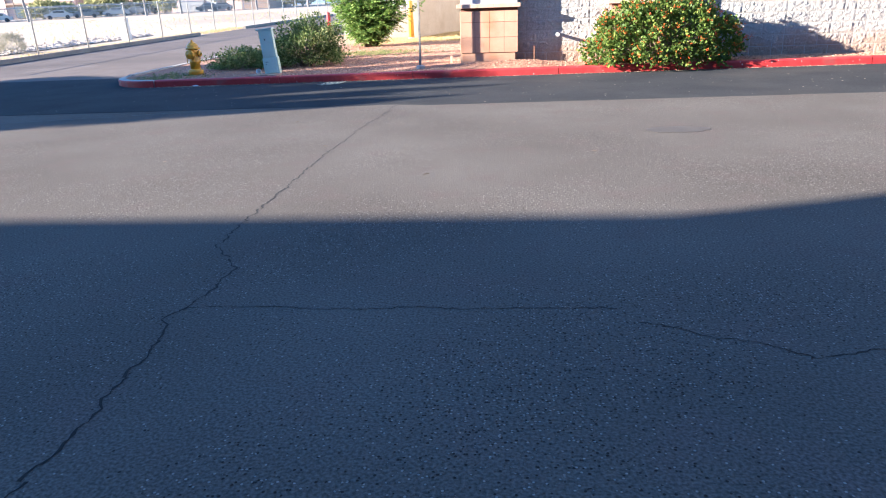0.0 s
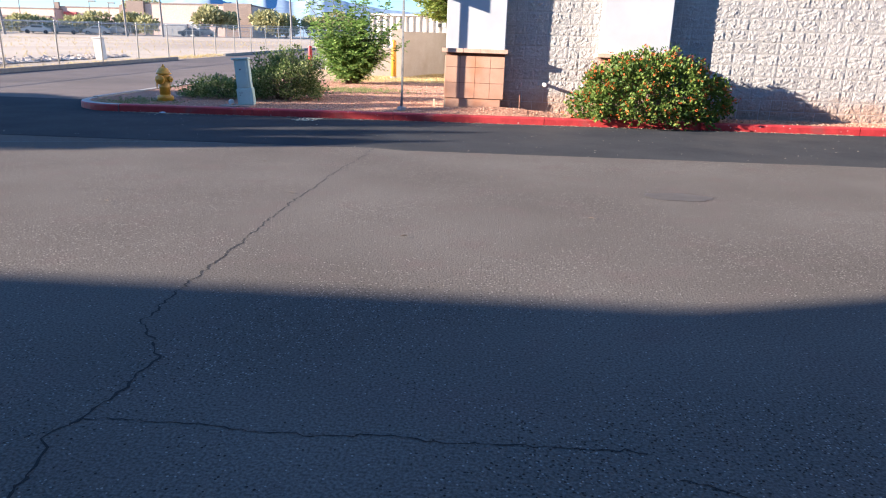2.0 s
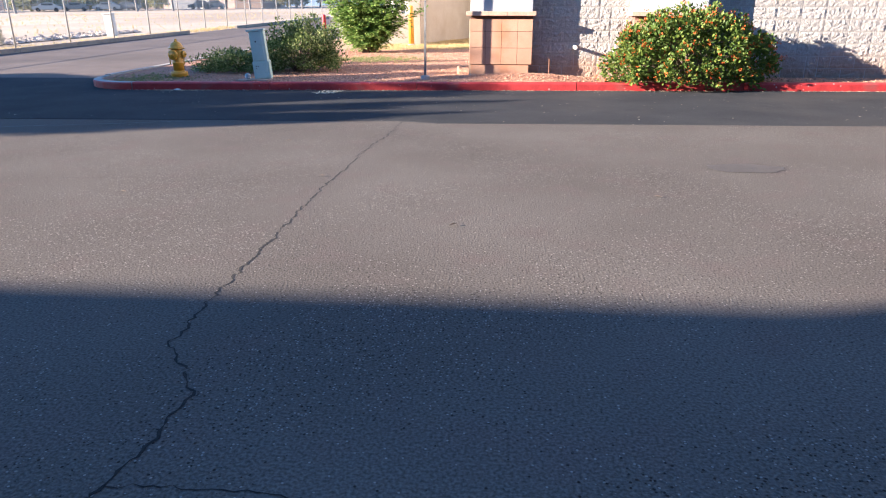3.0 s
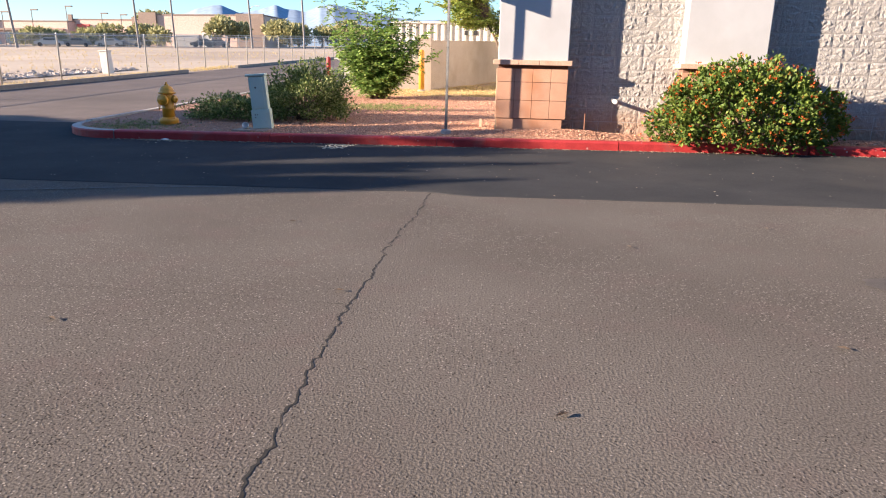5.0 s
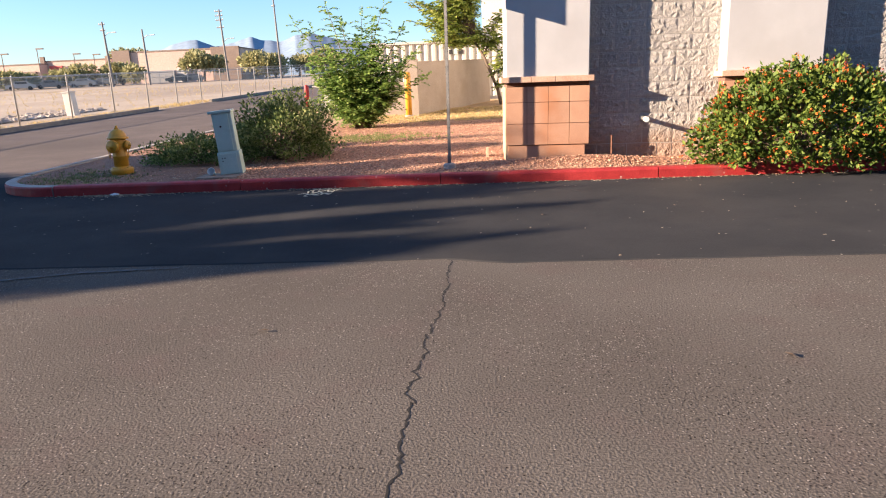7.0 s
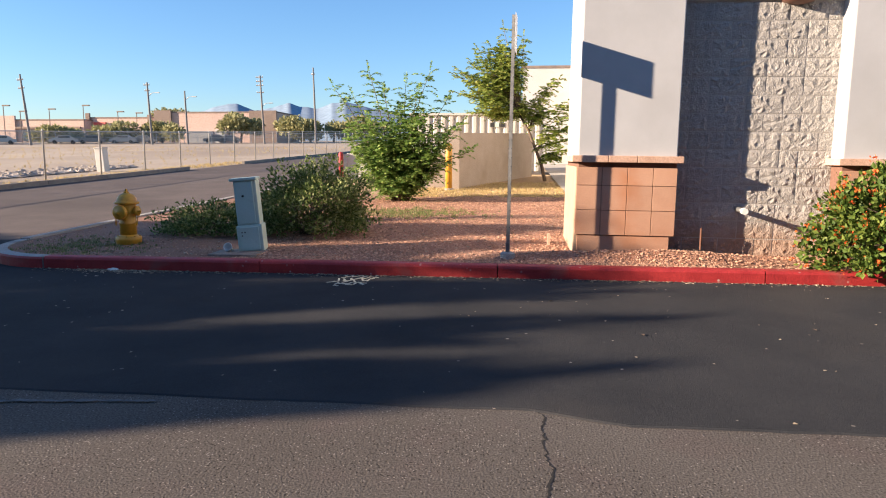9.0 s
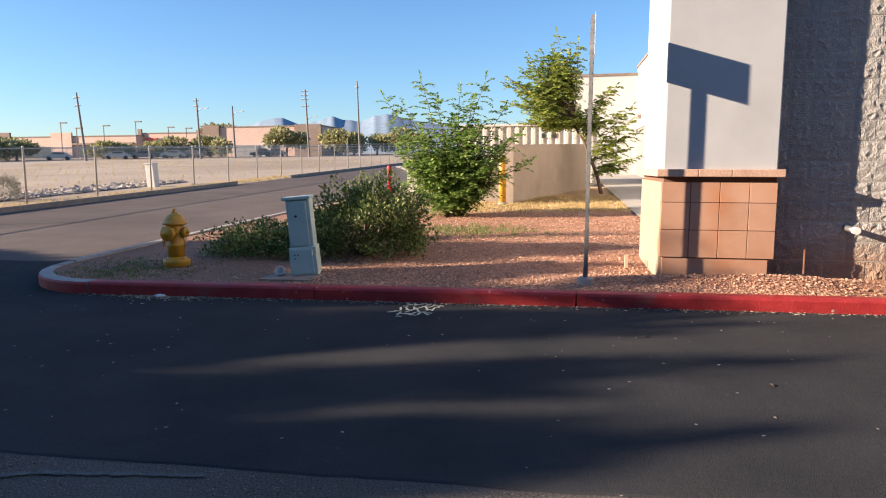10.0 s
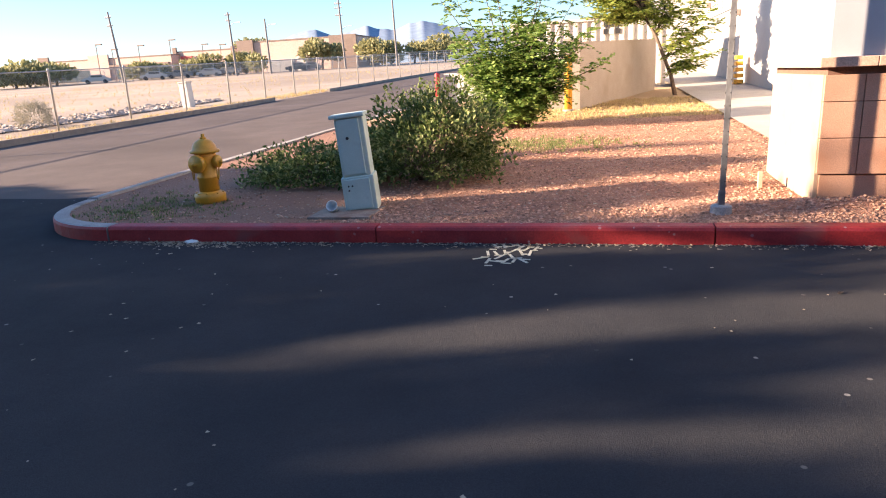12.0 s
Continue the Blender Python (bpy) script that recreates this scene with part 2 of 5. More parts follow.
M = dict(
    asphalt=aggregate("old_asphalt", (0.105, 0.093, 0.08), (0.132, 0.118, 0.102), (0.29, 0.26, 0.23), (0.04, 0.035, 0.032), (0.12, 0.1, 0.088), 1.0),
    patch=surface("new_asphalt", (0.04, 0.0415, 0.044), (0.058, 0.058, 0.059), 0.9, 0.85, 0.5, 220, speck=(30, 0.004, (0.4, 0.36, 0.3)), big=(0.5, (0.068, 0.064, 0.06), 0.52, 0.8), coord="World", spec=0.02),
    road=surface("road_asphalt", (0.12, 0.1, 0.087), (0.16, 0.133, 0.116), 0.8, 0.9, 0.4, 120, big=(0.25, (0.105, 0.088, 0.077), 0.5, 0.7), coord="World", spec=0.1),
    crack=surface("crack", (0.008, 0.007, 0.007), (0.014, 0.013, 0.012), 30, 1.0, 0.2, 80),
    oil=surface("oil_stain", (0.058, 0.05, 0.043), (0.084, 0.073, 0.063), 9, 0.7, 0.4, 150, coord="World"),
    concrete=surface("kerb_concrete", (0.3, 0.28, 0.25), (0.42, 0.39, 0.35), 5, 0.9, 0.4, 90, big=(2.2, (0.2, 0.18, 0.16), 0.55, 0.75), coord="World"),
    dusty_pad=surface("dusty_concrete", (0.22, 0.17, 0.13), (0.33, 0.27, 0.21), 6, 0.95, 0.4, 80, big=(5, (0.2, 0.13, 0.09), 0.5, 0.65), coord="World"),
    walk=surface("walk_concrete", (0.33, 0.305, 0.265), (0.4, 0.375, 0.335), 2, 0.9, 0.2, 90, coord="World"),
    red=surface("red_kerb_paint", (0.27, 0.015, 0.016), (0.38, 0.03, 0.028), 7, 0.6, 0.35, 70, speck=(28, 0.03, (0.5, 0.4, 0.36)), big=(2.5, (0.24, 0.05, 0.045), 0.58, 0.7), coord="World"),
    gravel=surface("red_gravel_soil", (0.30, 0.14, 0.078), (0.42, 0.225, 0.135), 3.0, 0.95, 1.0, 55, speck=(52, 0.5, (0.5, 0.34, 0.24)), big=(0.7, (0.27, 0.125, 0.07), 0.5, 0.68), coord="World", dist=0.02),
    stone=surface("red_gravel_stone", (0.35, 0.185, 0.11), (0.48, 0.3, 0.2), 20, 0.9, 0.3, 90, rnd=0.5),
    desert=surface("desert_soil", (0.32, 0.25, 0.17), (0.45, 0.365, 0.26), 0.16, 0.95, 0.6, 5, big=(0.05, (0.28, 0.215, 0.145), 0.46, 0.62), coord="World"),
    rubble=surface("pale_rubble", (0.3, 0.255, 0.21), (0.48, 0.42, 0.355), 9, 0.95, 0.4, 40, rnd=0.4),
    stucco=surface("white_stucco", (0.41, 0.415, 0.42), (0.47, 0.475, 0.48), 1.6, 0.9, 0.25, 130, big=(1.1, (0.39, 0.39, 0.39), 0.52, 0.8), dist=0.004, grain=0.2),
    block=surface("split_face_block", (0.33, 0.315, 0.29), (0.43, 0.41, 0.38), 11, 0.95, 1.0, 75, rnd=0.07, dist=0.022, grain=0.55),
    mortar=surface("mortar", (0.48, 0.45, 0.41), (0.54, 0.51, 0.46), 9, 0.95, 0.3, 90),
    smooth_block=surface("smooth_block", (0.42, 0.39, 0.35), (0.5, 0.47, 0.42), 7, 0.9, 0.3, 120, rnd=0.05),
    tile=surface("terracotta_tile", (0.42, 0.235, 0.145), (0.49, 0.295, 0.19), 3.2, 0.8, 0.25, 120, big=(2.4, (0.42, 0.2, 0.1), 0.5, 0.7), rnd=0.1),
    cap=surface("cap_tile", (0.5, 0.32, 0.22), (0.58, 0.4, 0.29), 4, 0.8, 0.25, 100, rnd=0.05),
    cream=surface("cream_stucco", (0.36, 0.265, 0.175), (0.43, 0.33, 0.23), 3, 0.9, 0.2, 120, grain=0.2),
    # concrete of the far kerb, darkened to brown for its face turned from the sun
    shaded_kerb=surface("shaded_brown_kerb", (0.2, 0.17, 0.14), (0.3, 0.26, 0.21), 3, 0.95, 0.3, 60, coord="World"),
    utility=surface("faded_marking_paint", (0.5, 0.48, 0.36), (0.62, 0.6, 0.46), 30, 0.8, 0.2, 60, coord="World"),
    grout=surface("grout", (0.14, 0.075, 0.05), (0.2, 0.11, 0.075), 20, 0.95, 0.2, 100),
    yellow=surface("yellow_paint", (0.56, 0.27, 0.014), (0.65, 0.34, 0.02), 9, 0.42, 0.12, 60, big=(5, (0.42, 0.2, 0.012), 0.56, 0.75), grain=0.2),
    cab=surface("pale_green_steel", (0.46, 0.56, 0.48), (0.53, 0.62, 0.54), 4, 0.55, 0.06, 80, big=(6, (0.4, 0.45, 0.38), 0.6, 0.8), grain=0.2),
    steel=surface("galvanised_steel", (0.36, 0.36, 0.35), (0.48, 0.48, 0.46), 14, 0.55, 0.1, 90, metal=0.4, grain=0.2),
    dark_steel=surface("weathered_steel", (0.15, 0.15, 0.148), (0.25, 0.25, 0.245), 14, 0.5, 0.15, 90, metal=0.5, grain=0.2),
    wood=surface("bark", (0.11, 0.08, 0.055), (0.19, 0.14, 0.1), 14, 0.95, 0.6, 60),
    black=surface("black_rubber", (0.02, 0.02, 0.02), (0.03, 0.03, 0.03), 20, 0.7, 0.1, 60),
    pvc=surface("white_pvc", (0.7, 0.69, 0.65), (0.78, 0.77, 0.73), 12, 0.5, 0.05, 60, grain=0.2),
    beige=surface("beige_block_wall", (0.33, 0.275, 0.22), (0.39, 0.33, 0.27), 2, 0.95, 0.35, 60, big=(0.9, (0.29, 0.235, 0.18), 0.55, 0.8)),
    white=surface("white_wall", (0.5, 0.48, 0.44), (0.56, 0.54, 0.5), 0.9, 0.9, 0.15, 70, coord="World"),
    container=surface("container_paint", (0.5, 0.47, 0.41), (0.57, 0.54, 0.48), 3, 0.6, 0.08, 50, grain=0.2),
    grey_door_and_shade=surface("grey_door_and_shade", (0.2, 0.2, 0.2), (0.26, 0.26, 0.26), 5, 0.6, 0.08, 60, grain=0.2),
    far_wall=surface("far_stucco", (0.5, 0.36, 0.29), (0.56, 0.42, 0.345), 0.2, 0.95, 0.0, 4),
    far_dark=surface("far_brown", (0.2, 0.15, 0.12), (0.26, 0.2, 0.16), 0.3, 0.95, 0.0, 4),
    far_red=surface("far_sign_red", (0.5, 0.1, 0.08), (0.55, 0.12, 0.1), 1, 0.7, 0.0, 4),
    glass=surface("dark_glass", (0.06, 0.07, 0.08), (0.08, 0.09, 0.1), 3, 0.15, 0.0, 4),
    pole_wood=surface("utility_pole_wood", (0.17, 0.155, 0.14), (0.25, 0.23, 0.21), 6, 0.95, 0.2, 40),
    # distance haze painted into the mountains' base colour as pale blue
    mountain=surface("mountain_haze_blue", (0.19, 0.26, 0.34), (0.22, 0.29, 0.37), 0.006, 1.0, 0.0, 0.05),
    lantana=leafy("lantana_leaf", (0.05, 0.09, 0.012), (0.1, 0.155, 0.022), (0.19, 0.24, 0.04), 0.3),
    bush=leafy("bush_leaf", (0.06, 0.1, 0.024), (0.145, 0.195, 0.048), (0.38, 0.4, 0.15), 0.38),
    frond=leafy("frond_leaf", (0.1, 0.18, 0.034), (0.19, 0.295, 0.057), (0.35, 0.44, 0.11), 0.45),
    treeleaf=leafy("tree_leaf", (0.16, 0.225, 0.035), (0.28, 0.345, 0.062), (0.44, 0.45, 0.1), 0.48),
    far_leaf=leafy("far_leaf", (0.2, 0.2, 0.085), (0.3, 0.29, 0.125), (0.42, 0.39, 0.19)),
    scrub=leafy("dry_scrub", (0.2, 0.19, 0.13), (0.3, 0.28, 0.2), (0.38, 0.35, 0.25)),
    grass=leafy("weed_blade", (0.1, 0.14, 0.04), (0.19, 0.22, 0.07), (0.35, 0.32, 0.13)),
    straw=leafy("dry_grass", (0.4, 0.3, 0.12), (0.52, 0.4, 0.18), (0.6, 0.5, 0.25)),
    flower=leafy("orange_flower", (0.5, 0.06, 0.012), (0.62, 0.13, 0.016), (0.66, 0.22, 0.03), 0.2),
    line=surface("worn_line_paint", (0.06, 0.06, 0.06), (0.12, 0.118, 0.115), 25, 0.8, 0.2, 60, coord="World"),
    litter=surface("pale_litter", (0.3, 0.24, 0.16), (0.46, 0.39, 0.28), 15, 0.9, 0.1, 60, rnd=0.3),
    sign=surface("sign_white", (0.7, 0.7, 0.68), (0.78, 0.78, 0.76), 6, 0.4, 0.0, 60, grain=0.2),
    brown_block=surface("brown_block", (0.16, 0.12, 0.095), (0.22, 0.17, 0.135), 2.0, 0.9, 0.3, 60, coord="World"),
    lamp=surface("bronze_metal", (0.16, 0.075, 0.045), (0.22, 0.11, 0.07), 8, 0.5, 0.1, 60, metal=0.3),
)



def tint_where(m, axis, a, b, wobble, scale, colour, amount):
    """Blends another colour in along one axis, with a ragged edge of its own."""
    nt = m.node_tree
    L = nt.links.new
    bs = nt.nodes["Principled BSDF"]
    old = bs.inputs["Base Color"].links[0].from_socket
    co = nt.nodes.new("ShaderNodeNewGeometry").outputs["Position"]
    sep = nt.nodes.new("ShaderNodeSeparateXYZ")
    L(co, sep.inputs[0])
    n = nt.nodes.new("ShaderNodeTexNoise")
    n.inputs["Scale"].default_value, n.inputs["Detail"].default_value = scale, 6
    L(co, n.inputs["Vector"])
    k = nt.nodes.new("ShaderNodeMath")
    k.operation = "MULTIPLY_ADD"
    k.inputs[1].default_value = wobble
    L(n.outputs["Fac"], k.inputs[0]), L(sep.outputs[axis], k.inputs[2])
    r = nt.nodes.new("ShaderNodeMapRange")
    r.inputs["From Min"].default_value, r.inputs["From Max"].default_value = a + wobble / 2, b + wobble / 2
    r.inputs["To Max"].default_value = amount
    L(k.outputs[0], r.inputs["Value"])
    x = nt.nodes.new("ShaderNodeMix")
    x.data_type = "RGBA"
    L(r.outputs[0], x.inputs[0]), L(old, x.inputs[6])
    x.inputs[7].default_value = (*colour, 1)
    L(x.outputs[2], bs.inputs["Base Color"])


# browner towards the hydrant: bare soil, with the tree shade there painted in
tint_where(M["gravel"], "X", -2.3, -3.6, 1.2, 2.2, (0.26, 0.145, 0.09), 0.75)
tint_where(M["gravel"], "Y", 7.6, 9.4, 1.5, 1.3, (0.46, 0.34, 0.17), 0.7)
tint_where(M["block"], "Z", 0.62, 0.3, 0.5, 3.0, (0.34, 0.19, 0.1), 0.6)

# ---------------------------------------------------------------- helpers


def link(name, bm, material, parent=None, label="", smooth=False):
    me = bpy.data.meshes.new(name)
    bm.to_mesh(me)
    bm.free()
    me.materials.append(material)
    if smooth:
        me.polygons.foreach_set("use_smooth", [True] * len(me.polygons))
    ob = new(name, me)
    if parent:
        ob.parent = parent
    if label:
        ob["label"] = label
    return ob


def part(name, bm, material, parent, label="", smooth=False):
    return link(name, bm, material, parent, label, smooth)


def thing(name, at, label, category, group="", kind="", rz=0.0):
    ob = new(name)
    ob.matrix_basis = pose(*at, 0, 0, rz)
    return tagged(ob, label, category, group, kind)


def soup(name, verts, faces, material, parent=None, smooth=False):
    me = bpy.data.meshes.new(name)
    me.from_pydata([tuple(v) for v in verts], [], [tuple(int(i) for i in f) for f in faces])
    me.materials.append(material)
    if smooth:
        me.polygons.foreach_set("use_smooth", [True] * len(me.polygons))
    me.update()
    ob = new(name, me)
    if parent:
        ob.parent = parent
    return ob


def box(x0, x1, y0, y1, z0, z1, bev=0.0, bm=None):
    b = bmesh.new()
    bmesh.ops.create_cube(b, size=1, matrix=Matrix.LocRotScale(((x0 + x1) / 2, (y0 + y1) / 2, (z0 + z1) / 2), None, (x1 - x0, y1 - y0, z1 - z0)))
    if bev:
        bmesh.ops.bevel(b, geom=b.edges[:], offset=bev, segments=2, affect="EDGES", profile=0.6)
    if bm is None:
        return b
    me = bpy.data.meshes.new("t")
    b.to_mesh(me)
    b.free()
    bm.from_mesh(me)
    bpy.data.meshes.remove(me)
    return bm


def lathe(profile, n=24, bm=None, m=None):
    """Turns (radius, height) rows about the z axis."""
    bm = bm or bmesh.new()
    m = m or Matrix()
    rings = []
    for r, z in profile:
        rings.append([bm.verts.new(m @ Vector((r * math.cos(a), r * math.sin(a), z))) for a in (2 * math.pi * k / n for k in range(n))])
    for a, b in zip(rings, rings[1:]):
        for k in range(n):
            bm.faces.new((a[k], a[(k + 1) % n], b[(k + 1) % n], b[k]))
    bm.faces.new(rings[0][::-1])
    bm.faces.new(rings[-1])
    return bm


def tube(points, radii, n=8, bm=None):
    bm = bm or bmesh.new()
    rings = []
    for k, p in enumerate(points):
        a, b = Vector(points[max(0, k - 1)]), Vector(points[min(len(points) - 1, k + 1)])
        q = (b - a).to_track_quat("Z", "Y").to_matrix()
        r = radii[k] if isinstance(radii, (list, tuple)) else radii
        rings.append([bm.verts.new(Vector(p) + q @ Vector((r * math.cos(t), r * math.sin(t), 0))) for t in (2 * math.pi * i / n for i in range(n))])
    for a, b in zip(rings, rings[1:]):
        for i in range(n):
            bm.faces.new((a[i], a[(i + 1) % n], b[(i + 1) % n], b[i]))
    bm.faces.new(rings[0][::-1])
    bm.faces.new(rings[-1])
    return bm


def smoothstep(a, b, v):
    t = min(1, max(0, (v - a) / (b - a)))
    return t * t * (3 - 2 * t)


def terrain(y):
    """The land beyond the gutter climbs gently away from it."""
    return 0.03 * min(max(y, 0), 175)


def island_z(x, y):
    z = 0.115 + 0.03 * max(y, 0) + 0.018 * noise.noise((x * 0.9, y * 0.9, 0))
    z += 0.12 * math.exp(-((x - 1.7) / 1.15) ** 2 - ((y - 0.62) / 0.3) ** 2)
    z += 0.03 * math.exp(-((x - 0.1) / 0.6) ** 2 - ((y - 0.6) / 0.4) ** 2)
    return z


# ---------------------------------------------------------------- ground, road, kerbs
def sheet(name, xs, ys, zf, material, label, category, kind="structure"):
    nx = len(xs)
    v = [(x, y, zf(x, y)) for y in ys for x in xs]
    f = [(j * nx + i, j * nx + i + 1, (j + 1) * nx + i + 1, (j + 1) * nx + i) for j in range(len(ys) - 1) for i in range(nx - 1)]
    ob = soup(name, v, f, material, smooth=True)
    return tagged(ob, label, category, kind=kind)


sheet("ground", [-2600, -400, -100, -40, -14.1, 0, 40, 400, 2600], [-400, -60, -20, 0, 20, 60, 110, 175, 600, 2600], lambda x, y: terrain(y) - 0.03, M["desert"],
      "bare pale desert soil with dry tufts", "ground")
lot = sheet("road_lot", [-40 + 2 * k for k in range(41)], [-40, -30, -20, -14, -12, -10, -8, -6, -4, -2, 0.2], lambda x, y: 0.0, M["asphalt"],
            "worn grey-brown asphalt of a parking lot", "road")
patch_edge = lambda x: -3.75 - 0.14 * smoothstep(0.2, 0.75, x) + 0.02 * noise.noise((x * 2, 0, 0)) + 0.012 * noise.noise((x * 7, 5, 0))
_xs = [-13.9 + 0.12 * k for k in range(450)]
_v, _f = [], []
for k, x in enumerate(_xs):
    _v += [(x, patch_edge(x), 0.001), (x, patch_edge(x) + 0.015, 0.007), (x, 0.06, 0.007), (x, *((1.9 + 0.15 * noise.noise((x, 4, 0)), 0.012 + terrain(1.9)) if x < -4.9 else (0.2, 0.007)))]
    if k:
        a = 4 * (k - 1)
        _f += [(a, a + 4, a + 5, a + 1), (a + 1, a + 5, a + 6, a + 2), (a + 2, a + 6, a + 7, a + 3)]
tagged(soup("road_patch", _v, _f, M["patch"]), "newer dark asphalt strip along the red kerb", "road", kind="structure")
sheet("road_side", [-14.0, -12, -10, -8, -6.2], [0.2, 2, 6, 12, 20, 40, 80, 120], lambda x, y: terrain(y) + 0.004, M["road"], "grey asphalt side road climbing past the fence", "road")


def kerb_run(name, path, material, label, width=0.15, height=0.14, face=None):
    """A kerb of rounded section along a path of (x, y, road height); its left side is the road."""
    n = len(path)
    prof = [(0.0, -0.05), (0.0, height - 0.03), (0.012, height - 0.008), (0.035, height), (width, height), (width, -0.05)]
    v, f = [], []
    for k in range(n):
        a, b = Vector(path[max(0, k - 1)]), Vector(path[min(n - 1, k + 1)])
        t = (b - a).normalized()
        side = Vector((t.y, -t.x, 0)).normalized()
        for d, h in prof:
            v.append(Vector(path[k]) + side * d + Vector((0, 0, h)))
    m = len(prof)
    for k in range(n - 1):
        for i in range(m - 1):
            f.append((k * m + i, k * m + i + 1, (k + 1) * m + i + 1, (k + 1) * m + i))
    f.append(tuple(range(m)))
    f.append(tuple((n - 1) * m + i for i in range(m))[::-1])
    ob = soup(name, v, f, material)
    if face:
        ob.data.materials.append(face)
        for k in range(n - 1):
            for i in range(2):
                ob.data.polygons[k * (m - 1) + i].material_index = 1
    return ob


kerb = thing("kerb_red", (0, 0, 0), "red-painted concrete kerb with chips and scuffs", "kerb", kind="structure")
_joints = [-5.13, -2.6, 0.0, 2.705, 5.41, 8.1, 10.8, 13.5, 16.2, 18.9, 21.6]
for a, b in zip(_joints, _joints[1:]):
    n = 14
    pts = [(a + 0.006 + (b - a - 0.012) * k / n, 0.006 * noise.noise((a + k, 0, 3)), 0.0) for k in range(n + 1)]
    ob = kerb_run("kerb_stone", pts[::-1], M["red"], "")
    ob.parent = kerb
kerb_turn = thing("kerb_turn", (0, 0, 0), "worn pale concrete kerb round the island's end", "kerb", kind="structure")
_arc = [(-5.14 - 1.28 * math.sin(a), 1.28 - 1.28 * math.cos(a), terrain(1.28 - 1.28 * math.cos(a)) * 0.6) for a in (math.pi / 2 * k / 12 for k in range(13))]
_runs = [_arc[:7], _arc[6:]] + [[(-6.42 + 0.035 * (y - 1.3), y, terrain(y)) for y in (y0, y0 + 1.0, y0 + 2.0, y0 + 3.0)] for y0 in (1.3, 4.3, 7.3, 10.3, 13.3, 16.3, 19.3)]
for pts in _runs:
    pts = [Vector(p) for p in pts]
    d0, d1 = (pts[1] - pts[0]).normalized(), (pts[-1] - pts[-2]).normalized()
    pts[0], pts[-1] = pts[0] + d0 * 0.004, pts[-1] - d1 * 0.004
    ob = kerb_run("kerb_stone", pts, M["concrete"], "", face=M["red"] if pts[0].y < 0.9 else None)
    ob.parent = kerb_turn
far_kerb = thing("kerb_far", (0, 0, 0), "grey concrete kerb along the fenced lot", "kerb", kind="structure")
for y0, y1 in ((-6, 21.2), (27.2, 90)):
    n = int((y1 - y0) / 3)
    for k in range(n):
        a, b = y0 + (y1 - y0) * k / n + 0.01, y0 + (y1 - y0) * (k + 1) / n - 0.01
        ob = kerb_run("kerb_stone", [(-14.0, b, terrain(b)), (-14.0, a, terrain(a))][::-1], M["shaded_kerb"], "", 0.15, 0.15)
        ob.parent = far_kerb

# island soil
_xs = [-6.4 + 0.14 * k for k in range(64)]
_ys = [0.06 + 0.12 * k for k in range(20)] + [2.5 + 0.4 * k for k in range(38)]


def in_island(x, y):
    if x < -5.14 and y < 1.28:
        return (x + 5.14) ** 2 + (y - 1.28) ** 2 < 1.2 ** 2
    return x > -6.39 + 0.035 * max(0, y - 1.3) + 0.05


_v, _f, _id = [], [], {}
for j, y in enumerate(_ys):
    for i, x in enumerate(_xs):
        _id[i, j] = len(_v)
        _v.append((x, y, island_z(x, y)))
for j in range(len(_ys) - 1):
    for i in range(len(_xs) - 1):
        c = [(_xs[i + a], _ys[j + b]) for a, b in ((0, 0), (1, 0), (1, 1), (0, 1))]
        if any(in_island(*p) for p in c) and all((p[0] + 5.14) ** 2 + (p[1] - 1.28) ** 2 < 1.27 ** 2 or not (p[0] < -5.14 and p[1] < 1.28) for p in c) and not (c[0][0] > 1.45 and c[0][1] > 2.6):
            _f.append((_id[i, j], _id[i + 1, j], _id[i + 1, j + 1], _id[i, j + 1]))
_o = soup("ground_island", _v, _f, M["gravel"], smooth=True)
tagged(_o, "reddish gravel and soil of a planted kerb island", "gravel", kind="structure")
sheet("ground_strip", [1.9 + 0.3 * k for k in range(66)], [0.06 + 0.14 * k for k in range(9)], lambda x, y: island_z(x, y) - 0.006, M["gravel"], "reddish gravel strip at the foot of the block wall", "gravel")

# ---------------------------------------------------------------- the block building
LEVEL = pose(1.4, 0, 1.28, 0, 0.55, 0) @ Matrix.Translation((-1.4, 0, -1.28))     # its courses fall slightly along the kerb
building = thing("block_building", (0, 0, 0), "split-face concrete block building with white stucco pillars", "building", kind="structure")
building.matrix_basis = LEVEL
WY = 1.02                                     # the wall's face
part("wall", box(1.0, 24, WY + 0.041, 2.4, -0.2, 3.0), M["mortar"], building)
part("upper_wall", box(1.0, 24, WY + 0.03, 2.4, 3.0, 8.0), M["smooth_block"], building)


